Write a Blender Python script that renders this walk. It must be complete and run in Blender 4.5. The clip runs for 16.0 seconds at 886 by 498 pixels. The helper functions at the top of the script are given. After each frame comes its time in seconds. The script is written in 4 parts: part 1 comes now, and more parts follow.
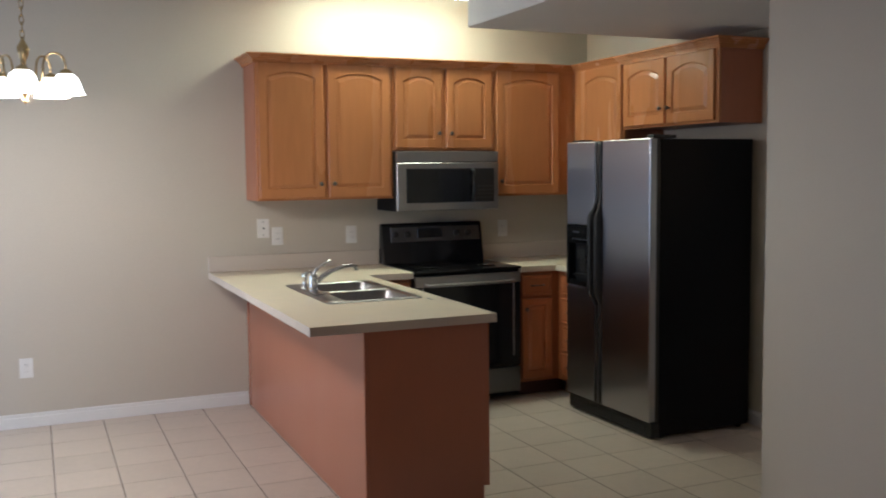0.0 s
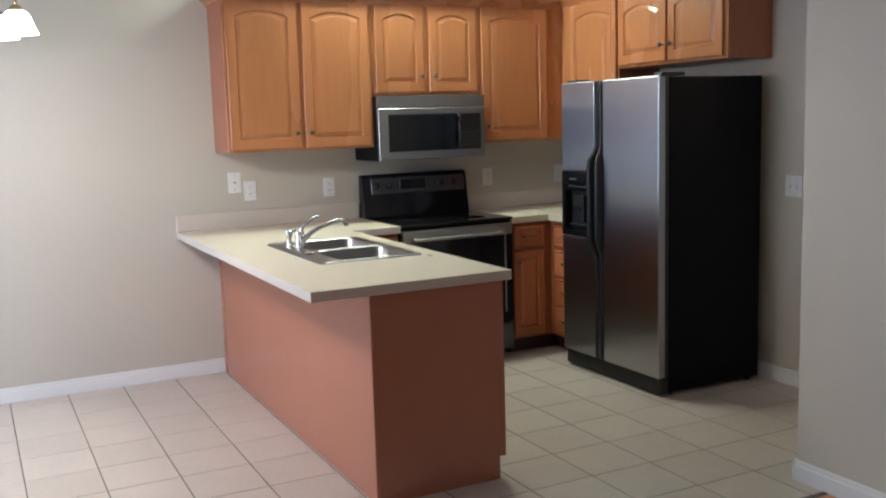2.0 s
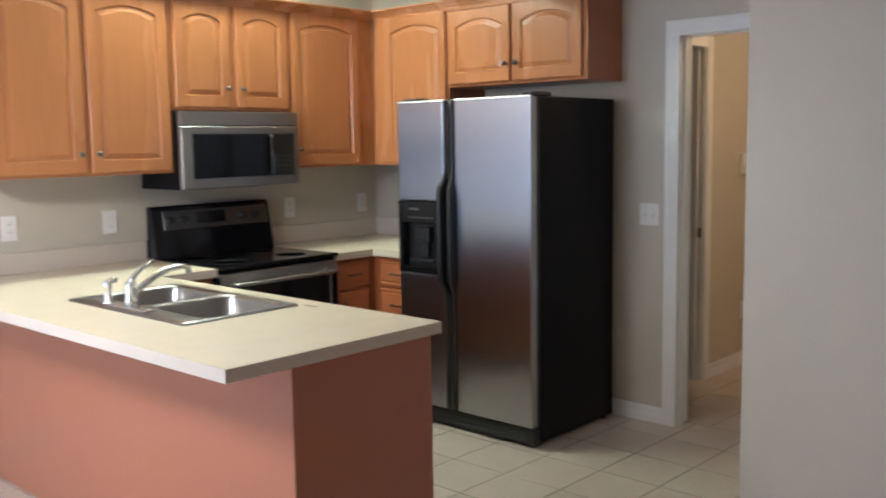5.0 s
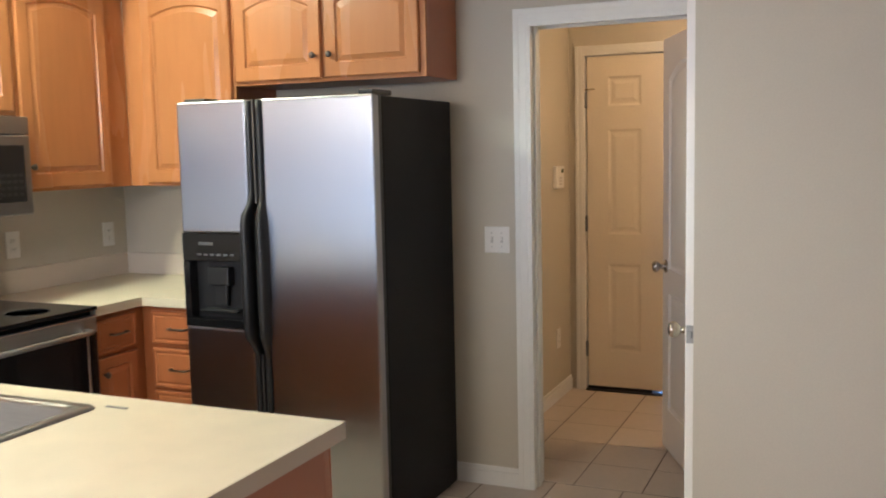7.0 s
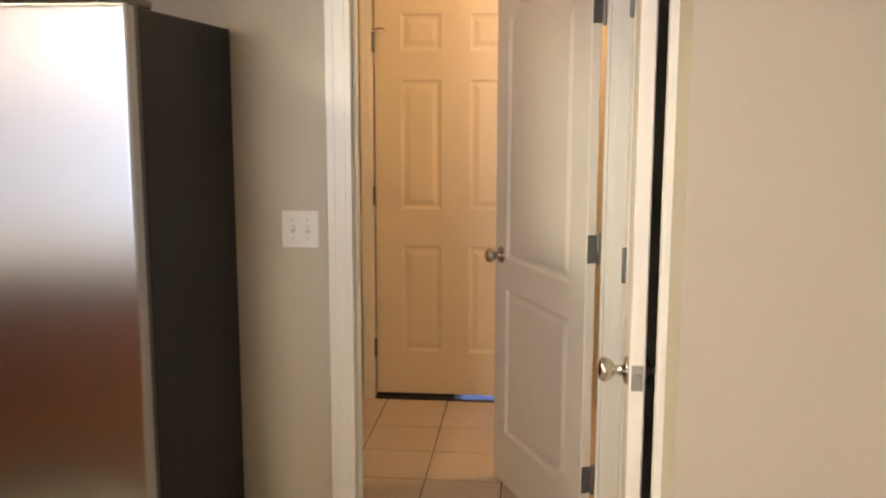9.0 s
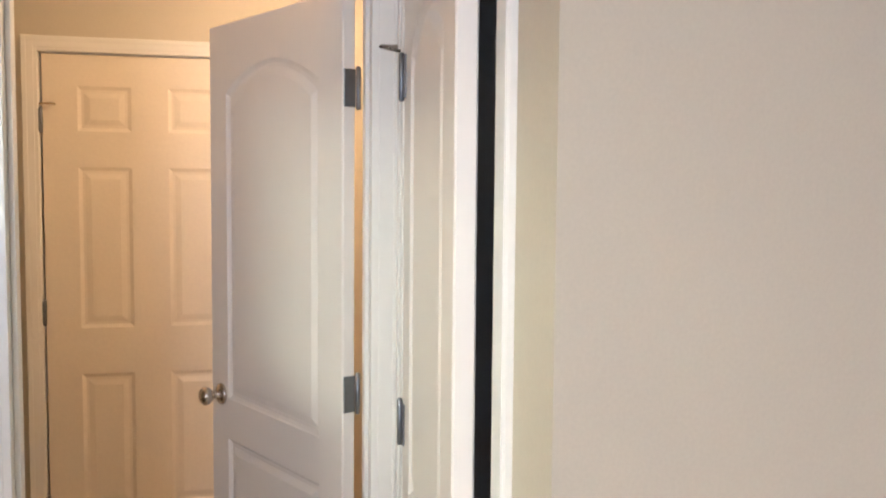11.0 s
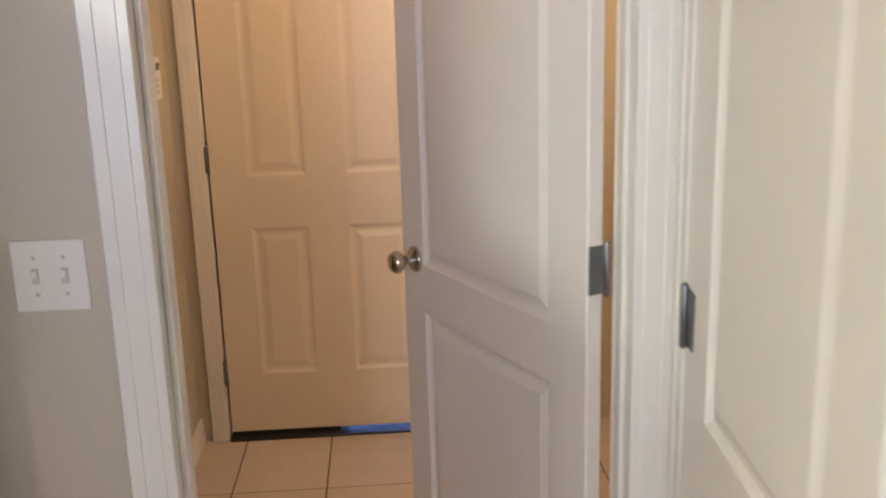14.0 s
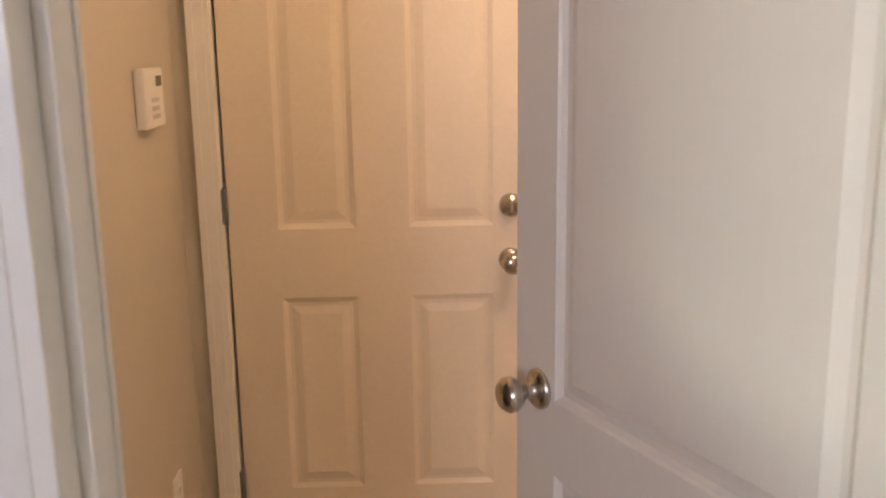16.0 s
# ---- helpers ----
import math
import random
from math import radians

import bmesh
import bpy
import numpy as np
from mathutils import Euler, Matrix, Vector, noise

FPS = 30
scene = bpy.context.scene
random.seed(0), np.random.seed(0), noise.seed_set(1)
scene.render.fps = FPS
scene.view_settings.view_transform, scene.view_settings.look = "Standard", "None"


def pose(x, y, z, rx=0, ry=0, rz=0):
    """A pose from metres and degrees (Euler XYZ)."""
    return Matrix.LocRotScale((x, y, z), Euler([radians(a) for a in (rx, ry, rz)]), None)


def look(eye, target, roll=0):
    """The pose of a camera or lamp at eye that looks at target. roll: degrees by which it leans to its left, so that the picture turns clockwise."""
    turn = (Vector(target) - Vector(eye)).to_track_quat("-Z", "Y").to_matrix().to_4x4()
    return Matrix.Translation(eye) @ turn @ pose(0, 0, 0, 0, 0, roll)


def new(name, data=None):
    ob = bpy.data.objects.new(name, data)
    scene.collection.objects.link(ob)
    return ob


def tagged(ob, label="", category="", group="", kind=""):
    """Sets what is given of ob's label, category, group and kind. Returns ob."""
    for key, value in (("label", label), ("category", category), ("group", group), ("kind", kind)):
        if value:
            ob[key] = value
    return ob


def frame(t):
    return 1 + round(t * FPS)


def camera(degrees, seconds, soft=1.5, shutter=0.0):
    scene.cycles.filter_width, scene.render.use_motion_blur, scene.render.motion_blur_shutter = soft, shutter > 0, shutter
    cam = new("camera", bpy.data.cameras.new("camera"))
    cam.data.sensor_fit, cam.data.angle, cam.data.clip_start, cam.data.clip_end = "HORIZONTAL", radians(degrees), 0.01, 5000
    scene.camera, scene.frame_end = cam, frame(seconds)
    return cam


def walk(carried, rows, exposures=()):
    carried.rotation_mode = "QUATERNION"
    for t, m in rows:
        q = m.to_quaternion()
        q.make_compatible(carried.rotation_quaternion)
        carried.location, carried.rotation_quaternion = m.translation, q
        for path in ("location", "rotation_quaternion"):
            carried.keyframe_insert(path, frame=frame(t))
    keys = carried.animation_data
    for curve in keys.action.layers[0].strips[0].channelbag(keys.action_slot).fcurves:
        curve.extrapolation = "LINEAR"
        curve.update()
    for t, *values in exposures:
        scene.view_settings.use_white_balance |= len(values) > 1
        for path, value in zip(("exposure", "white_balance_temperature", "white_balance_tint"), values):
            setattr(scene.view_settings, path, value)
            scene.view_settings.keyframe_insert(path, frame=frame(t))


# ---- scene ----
cam = camera(50.6, 16.0, soft=1.9, shutter=0.45)
PATH = [
    (0, (0.113, 0.386, 1.545), (0.91, 2.212, 1.381), -0.6),
    (0.5, (0.065, 0.421, 1.536), (0.96, 2.196, 1.32), -0.1),
    (1, (0.045, 0.57, 1.488), (0.936, 2.32, 1.112), -0.4),
    (1.5, (0.083, 0.757, 1.516), (0.969, 2.512, 1.148), -1.9),
    (2, (0.037, 0.858, 1.525), (0.932, 2.626, 1.253), -1.7),
    (2.5, (-0.077, 0.971, 1.542), (0.954, 2.674, 1.349), -1.1),
    (3, (-0.254, 1.061, 1.573), (0.853, 2.723, 1.46), -1.9),
    (3.5, (-0.3, 1.224, 1.552), (0.794, 2.895, 1.445), -0.8),
    (4, (-0.308, 1.514, 1.551), (0.815, 3.165, 1.439), -2.0),
    (4.5, (-0.281, 1.755, 1.511), (0.948, 3.325, 1.348), -0.6),
    (5, (-0.29, 2.023, 1.515), (1.173, 3.367, 1.285), -0.9),
    (5.2, (-0.275, 2.117, 1.512), (1.247, 3.391, 1.266), -1.0),
    (7.5, (0.464, 3.31, 1.514), (2.322, 4.015, 1.284), -0.9),
    (8, (0.75, 3.466, 1.507), (2.644, 4.044, 1.228), -0.2),
    (8.5, (0.972, 3.714, 1.525), (2.929, 4.013, 1.239), -0.3),
    (9, (1.225, 3.82, 1.506), (3.192, 4.01, 1.195), 0.1),
    (9.5, (1.495, 3.878, 1.549), (3.484, 3.884, 1.338), 0.3),
    (10, (1.698, 3.906, 1.537), (3.669, 3.59, 1.414), 1.7),
    (10.2, (1.759, 3.939, 1.58), (3.713, 3.518, 1.534), 1.4),
    (12.5, (2.082, 3.908, 1.524), (3.995, 3.508, 1.101), -2.2),
    (13, (2.163, 3.897, 1.529), (4.099, 3.684, 1.075), -1.5),
    (13.5, (2.361, 3.904, 1.481), (4.301, 3.807, 1.007), -1.4),
    (14, (2.579, 4.005, 1.494), (4.516, 3.885, 1.014), -1.7),
    (14.5, (2.821, 4.05, 1.457), (4.766, 4.046, 0.99), -2.9),
    (15, (3.055, 4.058, 1.450), (5.008, 4.126, 1.010), -2.4),
    (15.5, (3.214, 4.089, 1.462), (5.168, 4.09, 1.036), -2.1),
    (16, (3.434, 4.122, 1.448), (5.386, 4.062, 1.015), -0.9),
]
EXPOSURES = [(0, -0.32, 5350, 13), (0.6, -0.06, 5350, 13), (1.2, 0.16, 5250, 13), (2.0, 0.2, 5050, 12), (3.0, 0.2, 5300, 13), (4.2, 0.17, 5100, 12), (5.0, 0.46, 5150, 12), (5.2, 0.5, 5150, 12), (7.5, 0.84, 5900, 12),
             (8.5, 1.03, 6600, 14), (9, 1.07, 6800, 16), (9.5, 1.06, 5500, 14), (10, 1.25, 5600, 15), (12.5, 1.13, 5500, 15), (13.5, 0.98, 5600, 17), (14.5, 1.08, 5700, 18), (15.5, 1.2, 5800, 19), (16, 1.14, 5700, 20)]
walk(cam, [(t, look(eye, target, roll)) for t, eye, target, roll in PATH], EXPOSURES)

# ---- world and lights ----
world = bpy.data.worlds.new("sky_world")
scene.world = world
world.use_nodes = True
wn = world.node_tree
sky = wn.nodes.new("ShaderNodeTexSky")
sky.sky_type, sky.sun_disc = "NISHITA", False
sky.sun_elevation, sky.sun_rotation = radians(42), radians(200)
wn.links.new(sky.outputs[0], wn.nodes["Background"].inputs[0])
wn.nodes["Background"].inputs[1].default_value = 0.08


def area(name, eye, target, sx, sy, watts, colour):
    d = bpy.data.lights.new(name, "AREA")
    d.shape, d.size, d.size_y, d.energy, d.color = "RECTANGLE", sx, sy, watts, colour
    ob = new(name, d)
    ob.matrix_world = look(eye, target)
    return ob


def bulb(name, at, watts, colour, radius=0.03):
    d = bpy.data.lights.new(name, "POINT")
    d.energy, d.color, d.shadow_soft_size = watts, colour, radius
    ob = new(name, d)
    ob.location = at
    return ob


area("daylight_patio_door", (-1.89, 5.46, 1.1), (0, 5.46, 1.05), 1.8, 1.95, 36, (0.68, 0.82, 1.0))
# weak fill from the south, through a window added out of view
area("daylight_fill_south", (0.2, -3.98, 1.5), (0.2, 0, 1.35), 2.0, 1.3, 4.0, (0.80, 0.90, 1.0))
area("kitchen_tube_light", (2.41, 6.13, 2.690), (2.41, 6.13, 0), 1.12, 0.22, 9, (1.0, 0.99, 0.68))
area("daylight_under_door", (5.93, 3.98, 0.016), (5.70, 3.98, 0.004), 0.40, 0.009, 0.14, (0.25, 0.42, 1.0))
bulb("laundry_bulb", (5.0, 3.50, 2.28), 13.5, (1.0, 0.62, 0.29), 0.06)

# ---- materials ----


def nodes_of(name):
    m = bpy.data.materials.new(name)
    m.use_nodes = True
    return m, m.node_tree, m.node_tree.nodes["Principled BSDF"]


def material(name, colour, rough=0.5, metal=0.0, grain=60.0, vary=0.08, bump=0.05, stretch=(1, 1, 1), patch=2.0,
             per_piece=0.0, dark=None, spec=0.5, coat=0.0):
    """A surface with fine grain, broad patches and slight relief."""
    m, nt, b = nodes_of(name)
    b.inputs["Specular IOR Level"].default_value = spec
    N, L = nt.nodes, nt.links
    tc = N.new("ShaderNodeTexCoord")
    mp = N.new("ShaderNodeMapping")
    mp.inputs["Scale"].default_value = stretch
    L.new(tc.outputs["Object"], mp.inputs[0])
    if per_piece:
        own = N.new("ShaderNodeObjectInfo")
        far_off = N.new("ShaderNodeMath")
        far_off.operation = "MULTIPLY"
        far_off.inputs[1].default_value = 37.0
        L.new(own.outputs["Random"], far_off.inputs[0])
        L.new(far_off.outputs[0], mp.inputs["Location"])
    fine = N.new("ShaderNodeTexNoise")
    fine.inputs["Scale"].default_value, fine.inputs["Detail"].default_value = grain, 6
    L.new(mp.outputs[0], fine.inputs["Vector"])
    broad = N.new("ShaderNodeTexNoise")
    broad.inputs["Scale"].default_value, broad.inputs["Detail"].default_value = patch, 3
    L.new(mp.outputs[0], broad.inputs["Vector"])
    low = dark or tuple(c * (1 - 3 * vary) for c in colour)
    mix1 = N.new("ShaderNodeMix")
    mix1.data_type = "RGBA"
    mix1.inputs["A"].default_value = (*low, 1)
    mix1.inputs["B"].default_value = (*[min(1, c * (1 + vary)) for c in colour], 1)
    ramp = N.new("ShaderNodeMapRange")
    ramp.inputs["From Min"].default_value, ramp.inputs["From Max"].default_value = 0.28, 0.70
    add = N.new("ShaderNodeMath")
    add.operation = "MULTIPLY_ADD"
    L.new(fine.outputs["Fac"], add.inputs[0])
    add.inputs[1].default_value = 0.5
    half = N.new("ShaderNodeMath")
    half.operation = "MULTIPLY"
    half.inputs[1].default_value = 0.5
    L.new(broad.outputs["Fac"], half.inputs[0])
    L.new(half.outputs[0], add.inputs[2])
    L.new(add.outputs[0], ramp.inputs["Value"])
    L.new(ramp.outputs[0], mix1.inputs["Factor"])
    out = mix1.outputs["Result"]
    if per_piece:
        info = N.new("ShaderNodeObjectInfo")
        hsv = N.new("ShaderNodeHueSaturation")
        val = N.new("ShaderNodeMapRange")
        val.inputs["To Min"].default_value, val.inputs["To Max"].default_value = 1 - per_piece, 1 + per_piece
        L.new(info.outputs["Random"], val.inputs["Value"])
        L.new(val.outputs[0], hsv.inputs["Value"])
        L.new(out, hsv.inputs["Color"])
        out = hsv.outputs[0]
    L.new(out, b.inputs["Base Color"])
    rr = N.new("ShaderNodeMapRange")
    rr.inputs["To Min"].default_value, rr.inputs["To Max"].default_value = max(0.03, rough - 0.08), min(1, rough + 0.08)
    L.new(broad.outputs["Fac"], rr.inputs["Value"])
    L.new(rr.outputs[0], b.inputs["Roughness"])
    b.inputs["Metallic"].default_value = metal
    b.inputs["Coat Weight"].default_value = coat
    b.inputs["Coat Roughness"].default_value = 0.25
    if bump:
        bp = N.new("ShaderNodeBump")
        bp.inputs["Strength"].default_value, bp.inputs["Distance"].default_value = bump, 0.004
        L.new(fine.outputs["Fac"], bp.inputs["Height"])
        L.new(bp.outputs[0], b.inputs["Normal"])
    return m


def brushed(name, colour, rough):
    """Sheet steel brushed up and down: its reflections spread sideways."""
    m, nt, b = nodes_of(name)
    N, L = nt.nodes, nt.links
    tc = N.new("ShaderNodeTexCoord")
    mp = N.new("ShaderNodeMapping")
    mp.inputs["Scale"].default_value = (400, 400, 3)
    L.new(tc.outputs["Object"], mp.inputs[0])
    nz = N.new("ShaderNodeTexNoise")
    nz.inputs["Scale"].default_value, nz.inputs["Detail"].default_value = 1.0, 4
    L.new(mp.outputs[0], nz.inputs["Vector"])
    rr = N.new("ShaderNodeMapRange")
    rr.inputs["To Min"].default_value, rr.inputs["To Max"].default_value = rough - 0.012, rough + 0.012
    L.new(nz.outputs["Fac"], rr.inputs["Value"])
    L.new(rr.outputs[0], b.inputs["Roughness"])
    mx = N.new("ShaderNodeMix")
    mx.data_type = "RGBA"
    mx.inputs["A"].default_value = (*[c * 0.97 for c in colour], 1)
    mx.inputs["B"].default_value = (*colour, 1)
    L.new(nz.outputs["Fac"], mx.inputs["Factor"])
    L.new(mx.outputs["Result"], b.inputs["Base Color"])
    b.inputs["Metallic"].default_value = 1.0
    b.inputs["Anisotropic"].default_value = 0.85
    tg = N.new("ShaderNodeTangent")
    tg.direction_type, tg.axis = "RADIAL", "Z"
    L.new(tg.outputs[0], b.inputs["Tangent"])
    return m


def glowing(name, colour, strength):
    m, nt, b = nodes_of(name)
    b.inputs["Base Color"].default_value = (0.9, 0.88, 0.82, 1)
    b.inputs["Emission Color"].default_value = (*colour, 1)
    b.inputs["Emission Strength"].default_value = strength
    return m


def glass(name):
    m, nt, b = nodes_of(name)
    b.inputs["Roughness"].default_value = 0.02
    b.inputs["Transmission Weight"].default_value = 1.0
    return m


M_WALL = material("beige_wall_paint", (0.57, 0.517, 0.425), 0.55, grain=180, vary=0.025, bump=0.06, patch=0.7)
M_CEIL = material("ceiling_paint", (0.72, 0.70, 0.66), 0.8, grain=120, vary=0.03, bump=0.2, patch=1)
M_TRIM = material("white_gloss_trim", (0.81, 0.795, 0.76), 0.34, grain=40, vary=0.012, bump=0.008)
M_DOOR = material("white_door_paint", (0.83, 0.79, 0.75), 0.36, grain=90, vary=0.008, bump=0.05, stretch=(1, 1, 0.12))
M_GDOOR = material("cream_door_paint", (0.80, 0.71, 0.58), 0.38, grain=70, vary=0.02, bump=0.05)
M_TILE = material("ceramic_floor_tile", (0.58, 0.495, 0.415), 0.42, grain=38, vary=0.035, bump=0.03, patch=6, per_piece=0.04)
M_GROUT = material("grout", (0.19, 0.15, 0.12), 0.9, grain=200, vary=0.1, bump=0.2)
M_PLANK = material("oak_plank", (0.54, 0.27, 0.125), 0.24, grain=26, vary=0.11, bump=0.03, stretch=(0.16, 1.2, 1), per_piece=0.15, coat=0.2)
M_CAB = material("honey_maple_wood", (0.50, 0.205, 0.074), 0.27, grain=26, vary=0.04, bump=0.02, stretch=(1.2, 1.2, 0.16), patch=3.5, per_piece=0.07, coat=0.15)
M_SIDE = material("reddish_cabinet_laminate", (0.43, 0.165, 0.092), 0.30, grain=45, vary=0.015, bump=0.02, stretch=(1, 1, 0.1), patch=2)
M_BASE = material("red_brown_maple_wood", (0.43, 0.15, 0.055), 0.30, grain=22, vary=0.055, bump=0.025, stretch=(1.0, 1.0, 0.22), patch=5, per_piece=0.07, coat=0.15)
M_DSTEEL = material("dark_steel_panel", (0.15, 0.145, 0.145), 0.36, metal=0.85, grain=200, vary=0.04, bump=0.01, stretch=(0.05, 1, 1))
M_CSIDE = material("red_brown_cabinet_side", (0.40, 0.14, 0.066), 0.34, grain=45, vary=0.03, bump=0.02, stretch=(1, 1, 0.1), patch=2)
M_TOE = material("dark_toe_board", (0.07, 0.03, 0.02), 0.5)
M_CTR = material("cream_laminate", (0.70, 0.62, 0.47), 0.33, grain=420, vary=0.05, bump=0.02, patch=9)
M_CTRE = material("pale_speckled_laminate_edge", (0.66, 0.58, 0.49), 0.40, grain=420, vary=0.05, bump=0.02)
M_STEEL = brushed("brushed_steel", (0.40, 0.405, 0.425), 0.30)
M_SINK = material("sink_steel", (0.36, 0.355, 0.35), 0.32, metal=1.0, grain=200, vary=0.05, bump=0.02, stretch=(1, 0.1, 1))
M_GREY = material("grey_steel_trim", (0.42, 0.41, 0.40), 0.34, metal=0.9, grain=200, vary=0.04, bump=0.01, stretch=(0.05, 1, 1))
M_CHROME = material("chrome", (0.82, 0.82, 0.82), 0.09, metal=1.0, bump=0, vary=0.01)
M_NICKEL = material("satin_nickel", (0.58, 0.53, 0.47), 0.24, metal=1.0, bump=0, vary=0.03)
M_PEWTER = material("dark_pewter", (0.17, 0.145, 0.12), 0.30, metal=0.9, bump=0, vary=0.04)
M_HINGE = material("hinge_steel", (0.24, 0.25, 0.27), 0.38, metal=0.9, bump=0, vary=0.05)
M_BLACK = material("black_textured_steel", (0.009, 0.009, 0.010), 0.36, grain=300, vary=0.05, bump=0.05, spec=0.08)
M_GLOSS = material("black_gloss", (0.008, 0.008, 0.009), 0.12, grain=20, vary=0.02, bump=0)
M_MATTE = material("black_plastic", (0.016, 0.016, 0.017), 0.42, grain=200, vary=0.05, bump=0.03)
M_PLAST = material("white_plastic", (0.82, 0.80, 0.76), 0.35, grain=60, vary=0.01, bump=0)
M_LATCH = material("dull_nickel", (0.36, 0.34, 0.31), 0.5, metal=0.8, bump=0, vary=0.03)
M_PLATE = material("grey_recess", (0.62, 0.60, 0.57), 0.5, bump=0)
M_SLOT = material("dark_slot", (0.06, 0.055, 0.05), 0.6, bump=0)
M_LCD = material("grey_green_display", (0.10, 0.14, 0.08), 0.2, bump=0)
M_BRASS = material("antique_brass", (0.50, 0.38, 0.20), 0.26, metal=1.0, bump=0, vary=0.05)
M_SHADE = glowing("lit_frosted_glass", (1.0, 0.90, 0.74), 9.0)
M_TUBE = glowing("lit_diffuser", (0.98, 1.0, 0.66), 22.0)
M_GLASS = glass("window_glass")

# ---- building helpers ----


def finish(bm, name, mat, smooth=False):
    bmesh.ops.recalc_face_normals(bm, faces=bm.faces[:])
    me = bpy.data.meshes.new(name)
    bm.to_mesh(me)
    bm.free()
    if smooth:
        for p in me.polygons:
            p.use_smooth = True
    me.materials.append(mat)
    return me


def put_box(bm, lo, hi, bevel=0.0, segments=1):
    r = bmesh.ops.create_cube(bm, size=1.0)
    vs = r["verts"]
    for v in vs:
        v.co = Vector([lo[i] + (v.co[i] + 0.5) * (hi[i] - lo[i]) for i in range(3)])
    if bevel:
        es = {e for v in vs for e in v.link_edges}
        bmesh.ops.bevel(bm, geom=list(es), offset=bevel, segments=segments, affect="EDGES", profile=0.6)


def boxes(name, spans, mat, bevel=0.0, segments=1):
    bm = bmesh.new()
    for lo, hi in spans:
        put_box(bm, lo, hi, bevel, segments)
    return finish(bm, name, mat)


def place(name, mesh, parent=None, m=None):
    ob = new(name, mesh)
    ob.parent = parent
    if m is not None:
        ob.matrix_basis = m
    return ob


def base(name, label, category, at=(0, 0, 0), group="", rz=0):
    ob = new(name)
    ob.empty_display_size = 0.1
    ob.matrix_basis = pose(*at, 0, 0, rz)
    return tagged(ob, label, category, group)


def lathe(name, profile, mat, n=20):
    """Turns (radius, height) pairs round z."""
    bm = bmesh.new()
    rings = []
    for r, z in profile:
        rings.append([bm.verts.new((max(r, 1e-4) * math.cos(2 * math.pi * i / n), max(r, 1e-4) * math.sin(2 * math.pi * i / n), z)) for i in range(n)])
    for a, b in zip(rings, rings[1:]):
        for i in range(n):
            bm.faces.new((a[i], a[(i + 1) % n], b[(i + 1) % n], b[i]))
    bm.faces.new(rings[0])
    bm.faces.new(rings[-1])
    return finish(bm, name, mat, True)


def tube(name, path, radius, mat, n=10):
    """A round bar along a path; radius is one number or one for each point."""
    bm = bmesh.new()
    pts = [Vector(p) for p in path]
    rings, up = [], Vector((0.03, 0.05, 1)).normalized()
    for i, p in enumerate(pts):
        d = (pts[min(i + 1, len(pts) - 1)] - pts[max(i - 1, 0)]).normalized()
        s = d.cross(up)
        if s.length < 0.15:
            s = d.cross(Vector((0, 1, 0)))
        s.normalize()
        t = s.cross(d)
        r = radius[i] if isinstance(radius, (list, tuple)) else radius
        rings.append([bm.verts.new(p + r * (math.cos(2 * math.pi * k / n) * s + math.sin(2 * math.pi * k / n) * t)) for k in range(n)])
    for a, b in zip(rings, rings[1:]):
        for i in range(n):
            bm.faces.new((a[i], a[(i + 1) % n], b[(i + 1) % n], b[i]))
    bm.faces.new(rings[0])
    bm.faces.new(rings[-1])
    return finish(bm, name, mat, True)


def outline(u0, v0, u1, v1, rise, d, n=14):
    a, b, lo, hi = u0 + d, u1 - d, v0 + d, v1 - d
    c, half = (u0 + u1) / 2, (u1 - u0) / 2 - d
    pts = [(a, lo), (b, lo)]
    for i in range(n + 1):
        u = b + (a - b) * i / n
        pts.append((u, hi - rise * ((u - c) / half) ** 2))
    return pts


def panel_leaf(name, w, h, t, panels, profile, mat, edge=0.003):
    """A door leaf in the xz plane, front towards -y, with moulded panels sunk in its face."""
    bm = bmesh.new()
    rim = [(edge, edge), (w - edge, edge), (w - edge, h - edge), (edge, h - edge)]
    rimv = [bm.verts.new((u, 0, v)) for u, v in rim]
    edges = [bm.edges.new((rimv[i], rimv[(i + 1) % 4])) for i in range(4)]
    starts = []
    for u0, v0, u1, v1, rise in panels:
        loop = [bm.verts.new((u, 0, v)) for u, v in outline(u0, v0, u1, v1, rise, 0)]
        edges += [bm.edges.new((loop[i], loop[(i + 1) % len(loop)])) for i in range(len(loop))]
        starts.append(loop)
    bmesh.ops.triangle_fill(bm, use_beauty=True, edges=edges, normal=(0, -1, 0))
    for (u0, v0, u1, v1, rise), loop in zip(panels, starts):
        last = loop
        for d, y in profile:
            ring = [bm.verts.new((u, y, v)) for u, v in outline(u0, v0, u1, v1, rise, d)]
            for i in range(len(ring)):
                j = (i + 1) % len(ring)
                bm.faces.new((last[i], last[j], ring[j], ring[i]))
            last = ring
        bm.faces.new(last)
    last = rimv
    for y, g in ((edge, 0), (t - edge, 0), (t, edge)):
        ring = [bm.verts.new((u, y, v)) for u, v in ((g, g), (w - g, g), (w - g, h - g), (g, h - g))]
        for i in range(4):
            j = (i + 1) % 4
            bm.faces.new((last[i], last[j], ring[j], ring[i]))
        last = ring
    bm.faces.new(last)
    return finish(bm, name, mat)


CAB_PROFILE = ((0.005, 0.008), (0.009, 0.008), (0.030, 0.0005))
SHALLOW_PROFILE = ((0.006, 0.0025), (0.014, 0.0055), (0.024, 0.0055), (0.046, 0.0015))
DOOR_PROFILE = ((0.004, 0.004), (0.012, 0.009), (0.022, 0.009), (0.042, 0.002))

